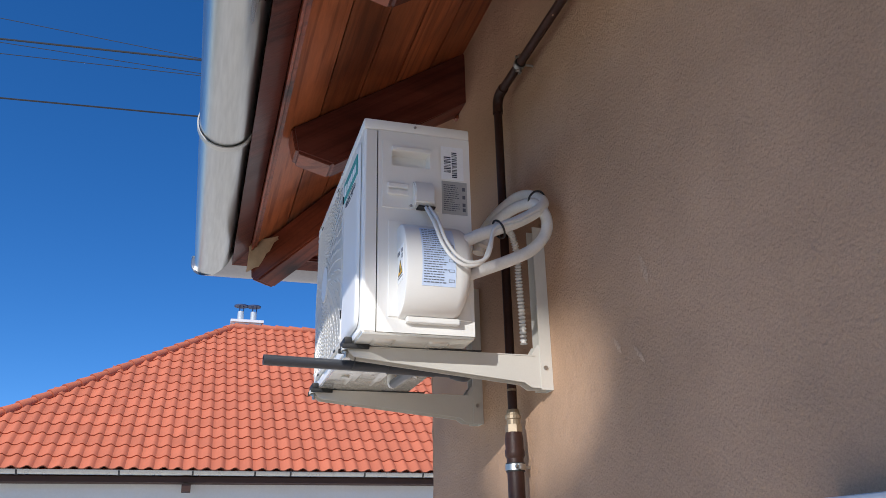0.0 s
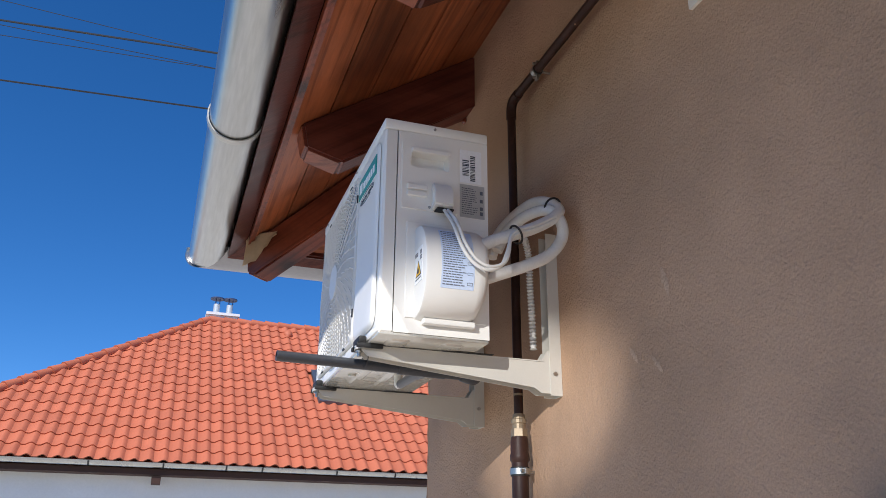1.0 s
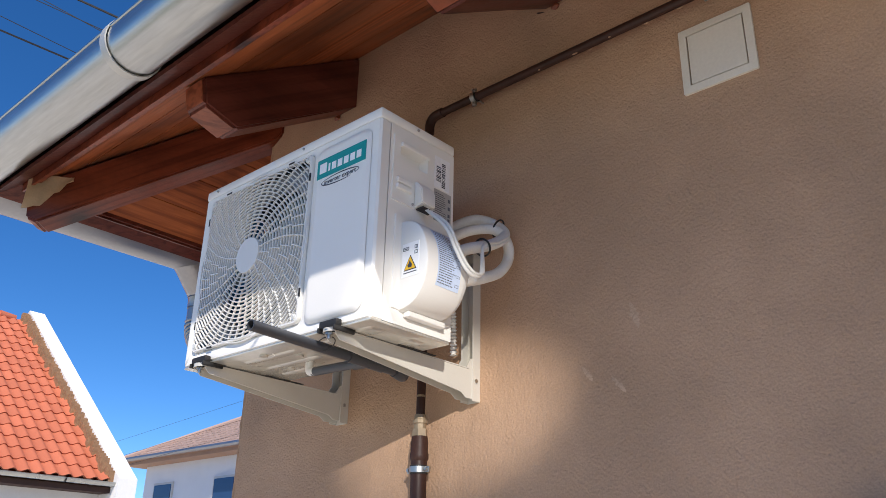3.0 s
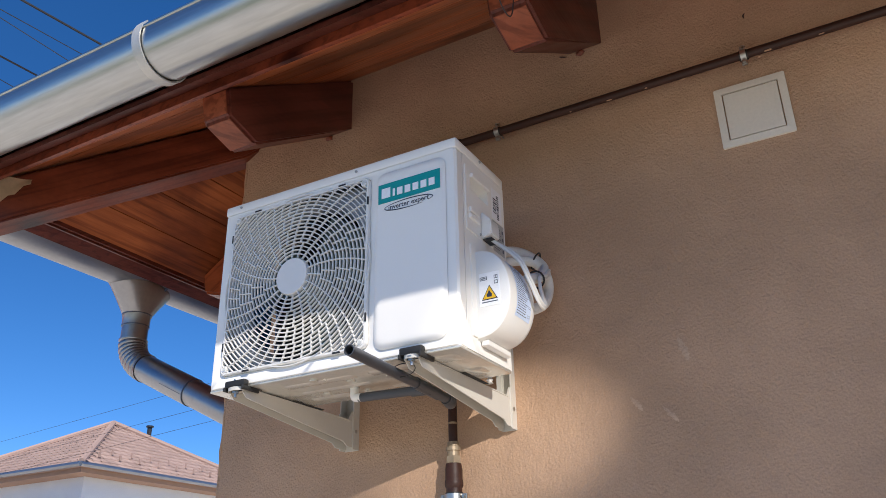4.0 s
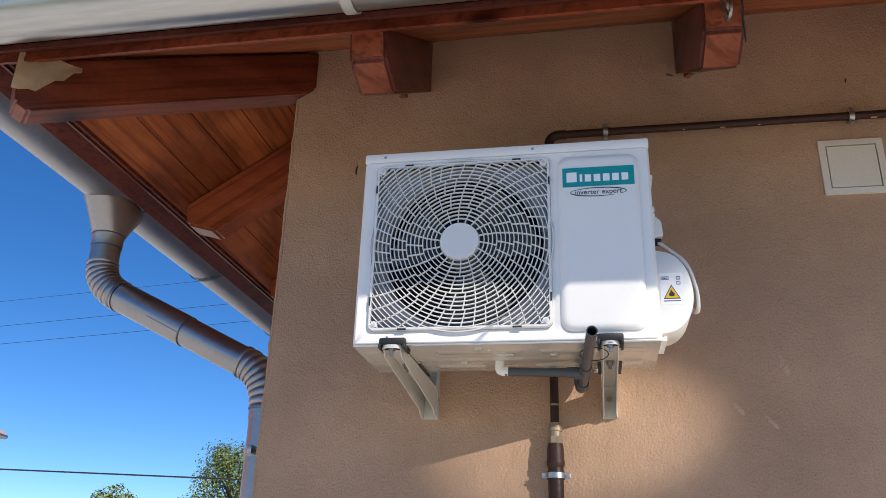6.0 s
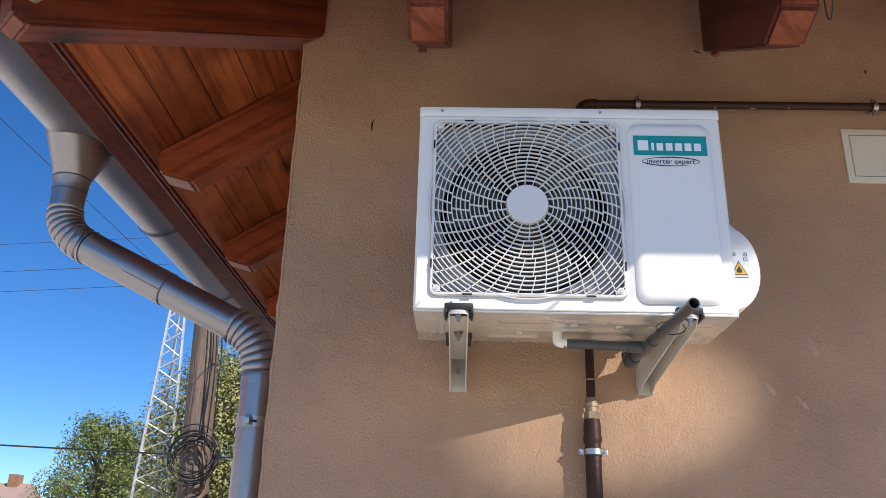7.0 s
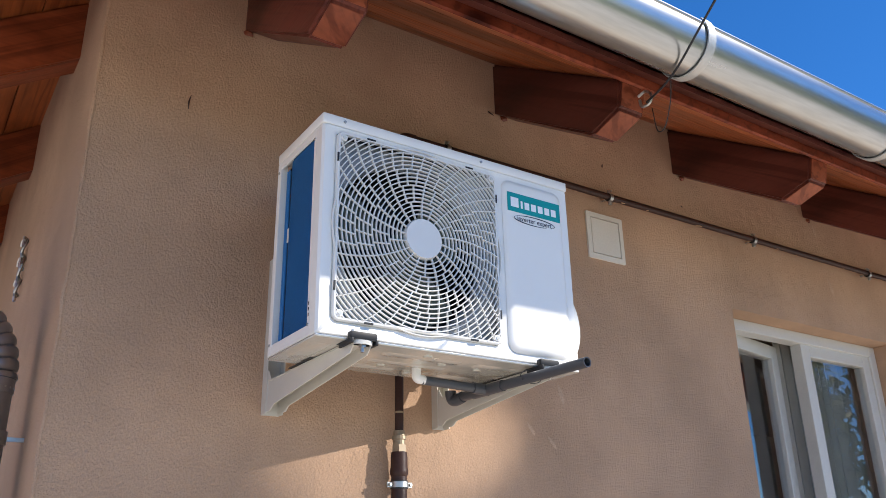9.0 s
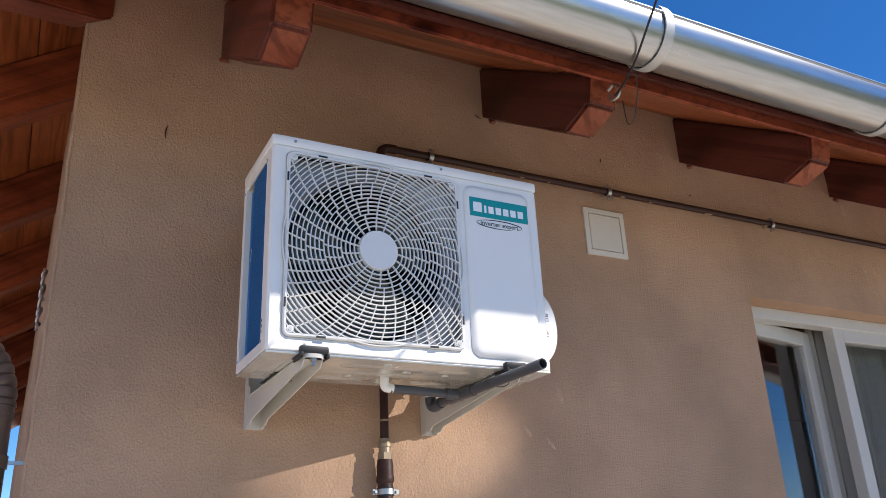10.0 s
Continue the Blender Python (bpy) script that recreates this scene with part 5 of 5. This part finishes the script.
U0, U1, X0, X1 = 2.94, 4.38, 3.26, 3.96
bm = bmesh.new()
roof_frame(bm, X0 - 0.1, X1 + 0.1, U0 - 0.14, U1 + 0.1, 0.0, 0.09)
lite = part("skylight", bm, DULLSTEEL, na, "grey framed skylight")
bm = bmesh.new()
for a in ((X0, X0 + 0.09, U0, U1), (X1 - 0.09, X1, U0, U1), (X0 + 0.09, X1 - 0.09, U0, U0 + 0.09), (X0 + 0.09, X1 - 0.09, U1 - 0.09, U1)):
    roof_frame(bm, *a, 0.09, 0.15)
part("skylight_frame", bm, DULLSTEEL, lite)
bm = bmesh.new()
roof_frame(bm, X0 + 0.09, X1 - 0.09, U0 + 0.09, U1 - 0.09, 0.09, 0.115)
GLASSDARK = shader("skylight_pane", (0.02, 0.05, 0.13), 0.06, 0.0, vary=0.05, rough_vary=0.02)
part("pane", bm, GLASSDARK, lite)
# ridge and hip caps
n = int((AX1 - hx) / 0.36)
for k in range(n):
    x = hx + k * 0.36
    bm = bmesh.new()
    tube(bm, [(x, RYY, RZ + 0.01), (x + 0.39, RYY, RZ + 0.0)], lambda u: 0.125 - 0.03 * u, 10)
    part("ridge_cap", bm, CLAY, roof_a, smooth=True)
hv = Vector((hx - AX0, RYY - EY, RZ - EZ))
n = int(hv.length / 0.36)
for k in range(n):
    a = Vector((AX0, EY, EZ + 0.02)) + hv * k / n
    bm = bmesh.new()
    tube(bm, [a, a + hv / n * 1.08], lambda u: 0.125 - 0.035 * u, 10)
    part("hip_cap", bm, CLAY, roof_a, smooth=True)
# roof tiles: S-shaped, overlapping; one mesh shared
TW, ROWS_A = 0.25, 18
TL = SLOPE / ROWS_A


def tile_mesh(bm, m):
    prof = [(-0.125, 0.0), (-0.09, -0.006), (-0.045, -0.004), (0.0, 0.022), (0.035, 0.042), (0.07, 0.044), (0.105, 0.02), (0.128, 0.002)]
    a = [bm.verts.new(m @ Vector((x, -0.03, z + 0.030))) for x, z in prof]
    b = [bm.verts.new(m @ Vector((x, TL + 0.02, z + 0.004))) for x, z in prof]
    d = [bm.verts.new(m @ Vector((x, -0.025, z + 0.008))) for x, z in prof]
    for k in range(len(prof) - 1):
        bm.faces.new((a[k], a[k + 1], b[k + 1], b[k]))
        bm.faces.new((d[k], d[k + 1], a[k + 1], a[k]))


bm = bmesh.new()
tile_mesh(bm, Matrix.Identity(4))
tile_me = bpy.data.meshes.new("tile")
for f in bm.faces:
    f.smooth = True
bm.to_mesh(tile_me)
bm.free()
tile_me.materials.append(CLAY)
tile_me.set_sharp_from_angle(angle=radians(50))
tilt = Matrix.Rotation(math.atan(sl), 4, "X")
rest = bmesh.new()
made = 0
rnd = random.Random(5)
for r in range(ROWS_A):
    for c in range(int((AX1 - AX0) / TW)):
        x = AX1 - 0.02 - (c + 0.5) * TW
        u = r * TL
        if x - 0.1 < AX0 + (u / SLOPE) * (RYY - EY):
            continue
        if X0 - 0.15 < x < X1 + 0.15 and U0 - 0.3 < u < U1:
            continue
        m = Matrix.Translation(on_roof(x + rnd.uniform(-0.004, 0.004), u + rnd.uniform(-0.006, 0.006))) @ tilt @ Matrix.Rotation(rnd.uniform(-0.008, 0.008), 4, "Z")
        if made < 300 and r < 9 and 0.2 < x:
            ob = new("tile", tile_me)
            ob.parent = roof_a
            ob.matrix_basis = Matrix.Translation(-Vector(na.location)) @ m
            made += 1
        else:
            tile_mesh(rest, m)
part("tiles", rest, CLAY, roof_a, kind="stuff", smooth=True)
for x in (2.79, 4.22, 5.67):
    bm = bmesh.new()
    own = bmesh.new()
    bmesh.ops.create_uvsphere(own, u_segments=10, v_segments=6, radius=0.12)
    merge(bm, own, Matrix.Translation(on_roof(x, SLOPE - 0.60, 0.05)) @ tilt @ Matrix.Diagonal((1, 1.5, 0.8, 1)))
    part("vent_tile", bm, CLAY, roof_a, "hooded vent tile", smooth=True)

# ---- paler house further off ----
TAN = shader("tan_boards", (0.42, 0.25, 0.16), 0.7, vary=0.1)
nb = thing("house", (19.0, 27.0, 0), "pale two-storey house with a faded hipped tile roof", "house")
bx0, bx1, by0, by1, bz = 14.6, 23.6, 22.0, 31.0, 5.78
part("wall", boxes((bx0 + 0.7, bx1 - 0.7, by0 + 0.7, by1 - 0.7, 0, bz - 0.05)), PLASTER, nb, "pale plaster wall")
part("eave_box", boxes((bx0 + 0.1, bx1 - 0.1, by0 + 0.1, by1 - 0.1, bz - 0.22, bz - 0.08)), TAN, nb, "tan boxed eaves")
bm = bmesh.new()
v = [bm.verts.new(p) for p in ((bx0, by0, bz), (bx1, by0, bz), (bx1, by1, bz), (bx0, by1, bz), (bx0 + 4.5, 26.5, 8.24), (bx1 - 4.5, 26.5, 8.24), (bx0, by0, bz - 0.08), (bx1, by0, bz - 0.08), (bx1, by1, bz - 0.08), (bx0, by1, bz - 0.08))]
for f in ((0, 1, 5, 4), (1, 2, 5), (2, 3, 4, 5), (3, 0, 4), (6, 7, 1, 0), (7, 8, 2, 1), (8, 9, 3, 2), (9, 6, 0, 3), (9, 8, 7, 6)):
    bm.faces.new([v[i] for i in f])
roof_b = part("roof", bm, CLAYPINK, nb)
bm = bmesh.new()
rise = 2.44 / 4.5
for r in range(14):
    o, h = r * 4.5 / 14, r * 2.44 / 14
    for p, q_ in (((bx0 + o, by0 + o), (bx1 - o, by0 + o)), ((bx0 + o, by0 + o), (bx0 + o, by1 - o))):
        n = max(1, int((Vector(q_) - Vector(p)).length / 0.30))
        for k in range(n):
            a, b = Vector(p).lerp(Vector(q_), k / n), Vector(p).lerp(Vector(q_), (k + 0.92) / n)
            d = Vector((0, 1)) if p[1] == q_[1] else Vector((1, 0))
            w = 4.5 / 14
            top_ = [(*a, bz + h + 0.05), (*b, bz + h + 0.05), (*(b + d * w), bz + h + 0.19), (*(a + d * w), bz + h + 0.19)]
            vs = [bm.verts.new(t_) for t_ in top_] + [bm.verts.new((*a, bz + h)), bm.verts.new((*b, bz + h))]
            bm.faces.new(vs[:4])
            bm.faces.new((vs[4], vs[5], vs[1], vs[0]))
part("tiles", bm, CLAYPINK, roof_b, kind="stuff")
bm = bmesh.new()
for p, q_ in (((bx0, by0, bz + 0.05), (bx0 + 4.5, 26.5, 8.30)), ((bx0, by1, bz + 0.05), (bx0 + 4.5, 26.5, 8.30)), ((bx0 + 4.5, 26.5, 8.30), (bx1 - 4.5, 26.5, 8.30)), ((bx1 - 4.5, 26.5, 8.30), (bx1, by0, bz + 0.05))):
    tube(bm, [p, q_], 0.10, 8)
part("ridge_cap", bm, CLAYPINK, roof_b, kind="stuff")
bm = bmesh.new()
tube(bm, [(bx0 - 0.08, by1 + 0.08, bz - 0.02), (bx0 - 0.08, by0 - 0.08, bz - 0.02)], 0.075, 10)
tube(bm, [(bx0 - 0.08, by0 - 0.08, bz - 0.02), (bx1, by0 - 0.08, bz - 0.02)], 0.075, 10)
part("gutter", bm, DULLZINC, nb, "grey gutter")
bm = bmesh.new()
tube(bm, [(bx0 + 6.2, 26.5, 7.9), (bx0 + 6.2, 26.5, 8.42)], 0.09, 10)
disc(bm, (bx0 + 6.2, 26.5, 8.46), (0, 0, 1), 0.14, 0.06, 12)
part("flue", bm, BLACK, nb)
for k in range(10):
    for dx, dz in ((0.55, 0.30), (0.95, 0.52)):
        bm = boxes((bx0 + 1.0 + 0.78 * k, bx0 + 1.06 + 0.78 * k, by0 + dx, by0 + dx + 0.05, bz + dz + 0.08, bz + dz + 0.24))
        part("snow_guard", bm, CLAYPINK, roof_b)
for y in (24.3, 28.2):
    w = part("window", boxes((bx0 + 0.64, bx0 + 0.71, y, y + 1.3, 3.5, 4.9)), UPVC, nb)
    part("pane", boxes((bx0 + 0.62, bx0 + 0.645, y + 0.08, y + 1.22, 3.58, 4.82)), GLASSDARK, w)
for x in (19.5, 22.8):
    w = part("window", boxes((x, x + 1.2, by0 + 0.64, by0 + 0.71, 3.6, 4.9)), UPVC, nb)
    part("shutter", boxes((x + 0.08, x + 1.12, by0 + 0.62, by0 + 0.645, 3.68, 4.82)), PLASTER, w, "closed pale shutter")

# ---- mast, pole, wires ----
mast = thing("lattice_mast", (14.0, 8.16, 0), "pale steel lattice mast tapering upwards", "mast")
MB, MT, MH = 0.50, 0.13, 6.7
leg = lambda k, z: Vector((14.0, 8.16, z)) + (MB + (MT - MB) * z / MH) * Vector((math.cos(2.3 + k * 2 * math.pi / 3), math.sin(2.3 + k * 2 * math.pi / 3), 0))
for k in range(3):
    bm = bmesh.new()
    tube(bm, [leg(k, 0), leg(k, MH)], 0.03, 6)
    part("leg", bm, MASTPAINT, mast)
for k in range(3):
    bm = bmesh.new()
    n = 26
    for i in range(n):
        a, b = leg(k if i % 2 else (k + 1) % 3, MH * i / n), leg((k + 1) % 3 if i % 2 else k, MH * (i + 1) / n)
        tube(bm, [a, b], 0.015, 5)
    part("bracing", bm, MASTPAINT, mast)
pole = thing("utility_pole", (6.0, 4.93, 0), "weathered split wooden utility pole with a coil of cable", "utility pole")
bm = bmesh.new()
tube(bm, [(6.0, 4.80 + 0.045 * k * 0.5, 0.5 * k) for k in range(13)], lambda u: 0.165 - 0.075 * u, 18)
part("post", bm, BARK, pole, smooth=True)
bm = bmesh.new()
rnd = random.Random(3)
cc = Vector((5.80, 4.86, 2.35))
for k in range(11):
    r, dy, dz = rnd.uniform(0.15, 0.25), rnd.uniform(-0.05, 0.05), rnd.uniform(-0.05, 0.05)
    e, ph = rnd.uniform(0.85, 1.15), rnd.uniform(0, 6)
    tube(bm, [cc + Vector((rnd.uniform(-0.012, 0.012) + 0.03 * math.sin(a + ph), dy + r * math.cos(a), dz + r * e * math.sin(a))) for a in (2 * math.pi * i / 28 for i in range(29))], 0.006, 5, caps=False)
part("cable_coil", bm, WIRE, pole, "coil of spare black cable", kind="stuff")
bm = bmesh.new()
for k in range(3):
    tube(bm, smooth_path([(5.86, 4.85 - 0.06 * k, 2.5), (5.84 - 0.03 * k, 4.82 - 0.05 * k, 3.0), (5.85, 4.86 - 0.05 * k, 3.5), (5.88, 4.95, 4.4)], 6), 0.007, 5)
part("drop_cable", bm, WIRE, pole)


def wire(p, q_, r, sag=0.0):
    p, q_ = Vector(p), Vector(q_)
    t = thing("overhead_wire", p, "thin black overhead wire against the sky", "wire", "overhead wires")
    bm = bmesh.new()
    tube(bm, [p.lerp(q_, k / 24) - Vector((0, 0, sag * 4 * (k / 24) * (1 - k / 24))) for k in range(25)], r, 6)
    part("strand", bm, WIRE, t)


# service lines: some land on the roof of the house, the others pass by its side
for (x, y, z), (dx, dy, dz), r, far in (((0, 4.98, 4.87), (0.93, -0.32, -0.168), 0.0075, 5.5), ((0, 4.99, 4.75), (0.93, -0.32, -0.172), 0.0028, 5.5),
                                        ((0, 4.71, 4.28), (0.995, -0.090, -0.016), 0.0055, 12.0), ((0, 5.66, 5.30), (0.893, -0.345, -0.288), 0.0030, 4.6),
                                        ((0, 9.69, 7.69), (0.982, -0.150, -0.117), 0.0050, 20.0)):
    a, d = Vector((x, y, z)), Vector((dx, dy, dz))
    wire(a - d * 26, a + d * far, r)
for ya, za, sl_, r in ((10.65, 5.42, -0.068, 0.0035), (10.575, 5.107, -0.066, 0.0035), (10.77, 5.86, -0.068, 0.003), (10.03, 2.97, 0.03, 0.012)):
    wire((10, ya - 5, za - 5 * sl_), (10, ya + 30, za + 30 * sl_), r)

# black drop cable tied to the eave, hook and dangling wire
hook = thing("eave_hook", (0.30, 1.605, 3.0), "bent steel hook screwed into a rafter tail", "hook")
bm = bmesh.new()
tube(bm, smooth_path([(0.235, 1.600, 3.03), (0.205, 1.598, 3.035), (0.185, 1.597, 3.01), (0.195, 1.60, 2.985), (0.22, 1.605, 2.985), (0.225, 1.607, 3.01)], 6), 0.005, 8)
part("hook", bm, STEEL, hook, smooth=True)
cab = thing("drop_cable", (0.15, 1.65, 3.02), "thin black cable hanging off the gutter to the eave", "cable")
bm = bmesh.new()
tube(bm, smooth_path([(0.20, 1.605, 2.990), (0.10, 1.645, 2.978), (0.0, 1.686, 2.983), (-0.15, 1.745, 3.025), (-0.45, 1.86, 3.115), (-1.5, 2.27, 3.43), (-9, 5.2, 5.6)], 8), 0.0035, 6)
part("cable", bm, WIRE, cab)
bm = bmesh.new()
tube(bm, smooth_path([(0.10, 1.60, 3.02), (0.125, 1.585, 2.96), (0.165, 1.575, 2.895), (0.20, 1.57, 2.90), (0.215, 1.565, 2.99)], 8), 0.0018, 5)
part("loose_wire", bm, WIRE, cab)

# ---- trees ----


def leaf_clump(rnd, centre, r, count, size, verts, faces):
    for _ in range(count):
        d = Vector((rnd.gauss(0, 1), rnd.gauss(0, 1), rnd.gauss(0, 1))).normalized() * r * rnd.uniform(0.35, 1.0) ** 0.6
        p = centre + d
        face = (d.normalized() + Vector((rnd.gauss(0, 0.45), rnd.gauss(0, 0.45), 0.5 + rnd.gauss(0, 0.45)))).normalized()
        u = Matrix.Rotation(rnd.uniform(0, 6.3), 3, face) @ face.orthogonal().normalized() * size * rnd.uniform(0.6, 1.3)
        w = face.cross(u) * 0.5
        i = len(verts)
        verts += [p - u, p + w, p + u, p - w]
        faces.append((i, i + 1, i + 2, i + 3))


def tree(place, height, radius, seed, material, label, leaf=0.09, clumps=70, per=90, tall=1.0):
    rnd = random.Random(seed)
    base = Vector(place)
    t = thing("tree", base, label, "tree")
    bm = bmesh.new()
    tube(bm, smooth_path([base, base + Vector((0.05, 0.03, height * 0.25)), base + Vector((0, 0.1, height * 0.5)), base + Vector((0.08, 0, height * 0.8))], 5), lambda u: 0.16 * (1 - 0.8 * u), 10)
    part("trunk", bm, BARK, t, smooth=True)
    verts, faces = [], []
    bm = bmesh.new()
    for k in range(clumps):
        a, h = rnd.uniform(0, 6.283), rnd.random()
        rr = radius * (0.35 + 0.65 * math.sin(math.pi * (0.12 + 0.8 * h))) * rnd.uniform(0.55, 1.05)
        c = base + Vector((rr * math.cos(a), rr * math.sin(a), height * (0.28 + 0.68 * h) * tall))
        s0 = base + Vector((0, 0, height * (0.2 + 0.5 * h)))
        limb = bmesh.new() if k < 7 else bm
        tube(limb, [s0, s0.lerp(c, 0.5) + Vector((0, 0, 0.1)), c], lambda u: 0.04 * (1 - 0.8 * u), 5)
        if k < 7:
            part("limb", limb, BARK, t)
        leaf_clump(rnd, c, radius * rnd.uniform(0.24, 0.46), per, leaf, verts, faces)
    part("twig_mass", bm, BARK, t, kind="stuff")
    me = bpy.data.meshes.new("crown")
    me.from_pydata([v - base for v in verts], [], faces)
    me.materials.append(material)
    ob = new("crown", me)
    ob.parent = t
    ob["kind"] = "stuff"
    return t


tree((18.5, 11.0, 0), 4.6, 1.25, 11, LEAF, "green leafy tree behind the mast", 0.038, 120, 300)
tree((15.0, 6.6, 0), 5.3, 1.9, 12, LEAFY, "dense tree with yellowing green leaves", 0.040, 210, 480)
tree((30.0, 21.2, 0), 4.75, 1.2, 13, LEAF, "small green tree far off", 0.08, 70, 120)
# trees across the yard, seen mirrored in the gutter and the panes
yard_tree = tree((-8.5, -13.0, 0), 6.4, 2.0, 17, LEAF, "dense green tree at the edge of the yard", 0.12, 90, 130)
yard_tree["group"] = "trees across the yard"
for x, y, turn in ((-11.8, -15.0, 80), (-14.5, -11.5, 200)):
    copy_thing(yard_tree, pose(x, y, 0, 0, 0, turn))

nc = thing("house", (40.0, 24.0, 0), "small far house with an orange roof and brick chimney", "house")
part("wall", boxes((38, 42, 23.7, 25.7, 0, 3.4)), PLASTER, nc)
bm = bmesh.new()
prism(bm, [(37.6, 23.5, 3.4), (42.4, 23.5, 3.4), (40, 23.5, 4.7)], (0, 0, 0), (0, 2.4, 0))
part("roof", bm, CLAYPINK, nc)
part("chimney", boxes((39.6, 40.1, 24.1, 24.6, 4.2, 5.1)), BRICK, nc)

# ---- marks on the wall ----


def scuff(y, z, w, h, lean, seed):
    """A pale scrape in the render, a thin uneven skin."""
    rnd = random.Random(seed)
    t = thing("wall_scuff", (WX, y, z), "pale scrape on the beige render wall", "scrape", "scrapes on the wall")
    bm = bmesh.new()
    n = 16
    left, right = [], []
    for k in range(n + 1):
        u = k / n
        c = y + lean * (u - 0.5)
        half = 1.8 * w * math.sin(math.pi * u) ** 0.7 * rnd.uniform(0.4, 1.0)
        left.append((WX - 0.0012, c - half, z + h * (u - 0.5)))
        right.append((WX - 0.0012, c + half * rnd.uniform(0.5, 1), z + h * (u - 0.5)))
    a_, b_ = [bm.verts.new(p) for p in left], [bm.verts.new(p) for p in right]
    for k in range(n):
        bm.faces.new((a_[k], b_[k], b_[k + 1], a_[k + 1]))
    ob = part("scrape", bm, SCUFF, t)


SCUFF = stucco("scraped_render", (0.53, 0.365, 0.25))
for k, (y, z, w, h, lean) in enumerate(((1.425, 2.200, 0.008, 0.075, 0.02), (1.572, 2.070, 0.008, 0.045, 0.03), (1.482, 2.030, 0.007, 0.05, 0.04), (-0.447, 2.918, 0.010, 0.10, 0.03), (-0.393, 3.217, 0.008, 0.08, 0.02))):
    scuff(y, z, w, h, lean, k)

# mortar squeezed out under the rafters, and bent nails left in the render
rnd = random.Random(21)
for k, a in enumerate((0.478, 1.493, 2.50, 3.475)):
    t = thing("mortar_blob", (WX, CY - a, 3.262), "grey-brown mortar blob under a rafter tail", "mortar", "mortar blobs")
    own = bmesh.new()
    bmesh.ops.create_icosphere(own, subdivisions=2, radius=0.012)
    for v in own.verts:
        v.co *= rnd.uniform(0.7, 1.25)
    bm = merge(bmesh.new(), own, Matrix.Translation((WX - 0.004, CY - a + rnd.uniform(-0.05, 0.05), 3.268)) @ Matrix.Diagonal((0.8, 1.3, 1.0, 1)))
    part("blob", bm, WOOD_CUT, t, smooth=True)
for y, z, dy, dz in ((2.83, 2.985, 0.004, -0.05), (1.67, 3.27, 0.03, 0.012), (1.10, 3.21, 0.004, -0.02), (0.62, 3.12, 0.012, 0.006)):
    t = thing("wall_nick", (WX, y, z), "short dark nick in the beige render", "nick", "nicks in the wall")
    bm = bmesh.new()
    tube(bm, smooth_path([(WX - 0.0005, y, z), (WX - 0.002, y + dy * 0.6 + 0.003, z + dz * 0.5), (WX - 0.0005, y + dy, z + dz)], 4), lambda u: 0.0006 + 0.0022 * math.sin(math.pi * u), 6)
    part("mark", bm, GASPIPE, t)

# white ledge low on the wall
ledge = thing("ledge", (0.87, 0.75, 1.65), "white narrow ledge fixed to the wall", "ledge")
part("board", boxes((0.83, WX + 0.01, 0.46, 0.98, 1.650, 1.694), bevel=0.006), PLASTER, ledge)

# wrought ornament on the side wall
orn = thing("wall_ornament", (1.99, CY, 2.63), "small wrought metal ornament on the side wall", "ornament")
bm = bmesh.new()
for k, (dx, dz, r) in enumerate(((0.0, 0.0, 0.045), (0.0, 0.085, 0.032), (0.0, -0.075, 0.030))):
    tube(bm, [(1.99 + dx + r * math.cos(a), CY + 0.012 + 0.006 * math.sin(2 * a), 2.71 + dz + 1.1 * r * math.sin(a)) for a in (0.4 + 5.4 * i / 18 for i in range(19))], 0.006, 6)
tube(bm, [(1.99, CY + 0.014, 2.58), (1.99, CY + 0.014, 2.84)], 0.006, 6)
tube(bm, [(1.99, CY - 0.01, 2.71), (1.99, CY + 0.016, 2.71)], 0.008, 6)
part("scroll", bm, STEEL, orn)
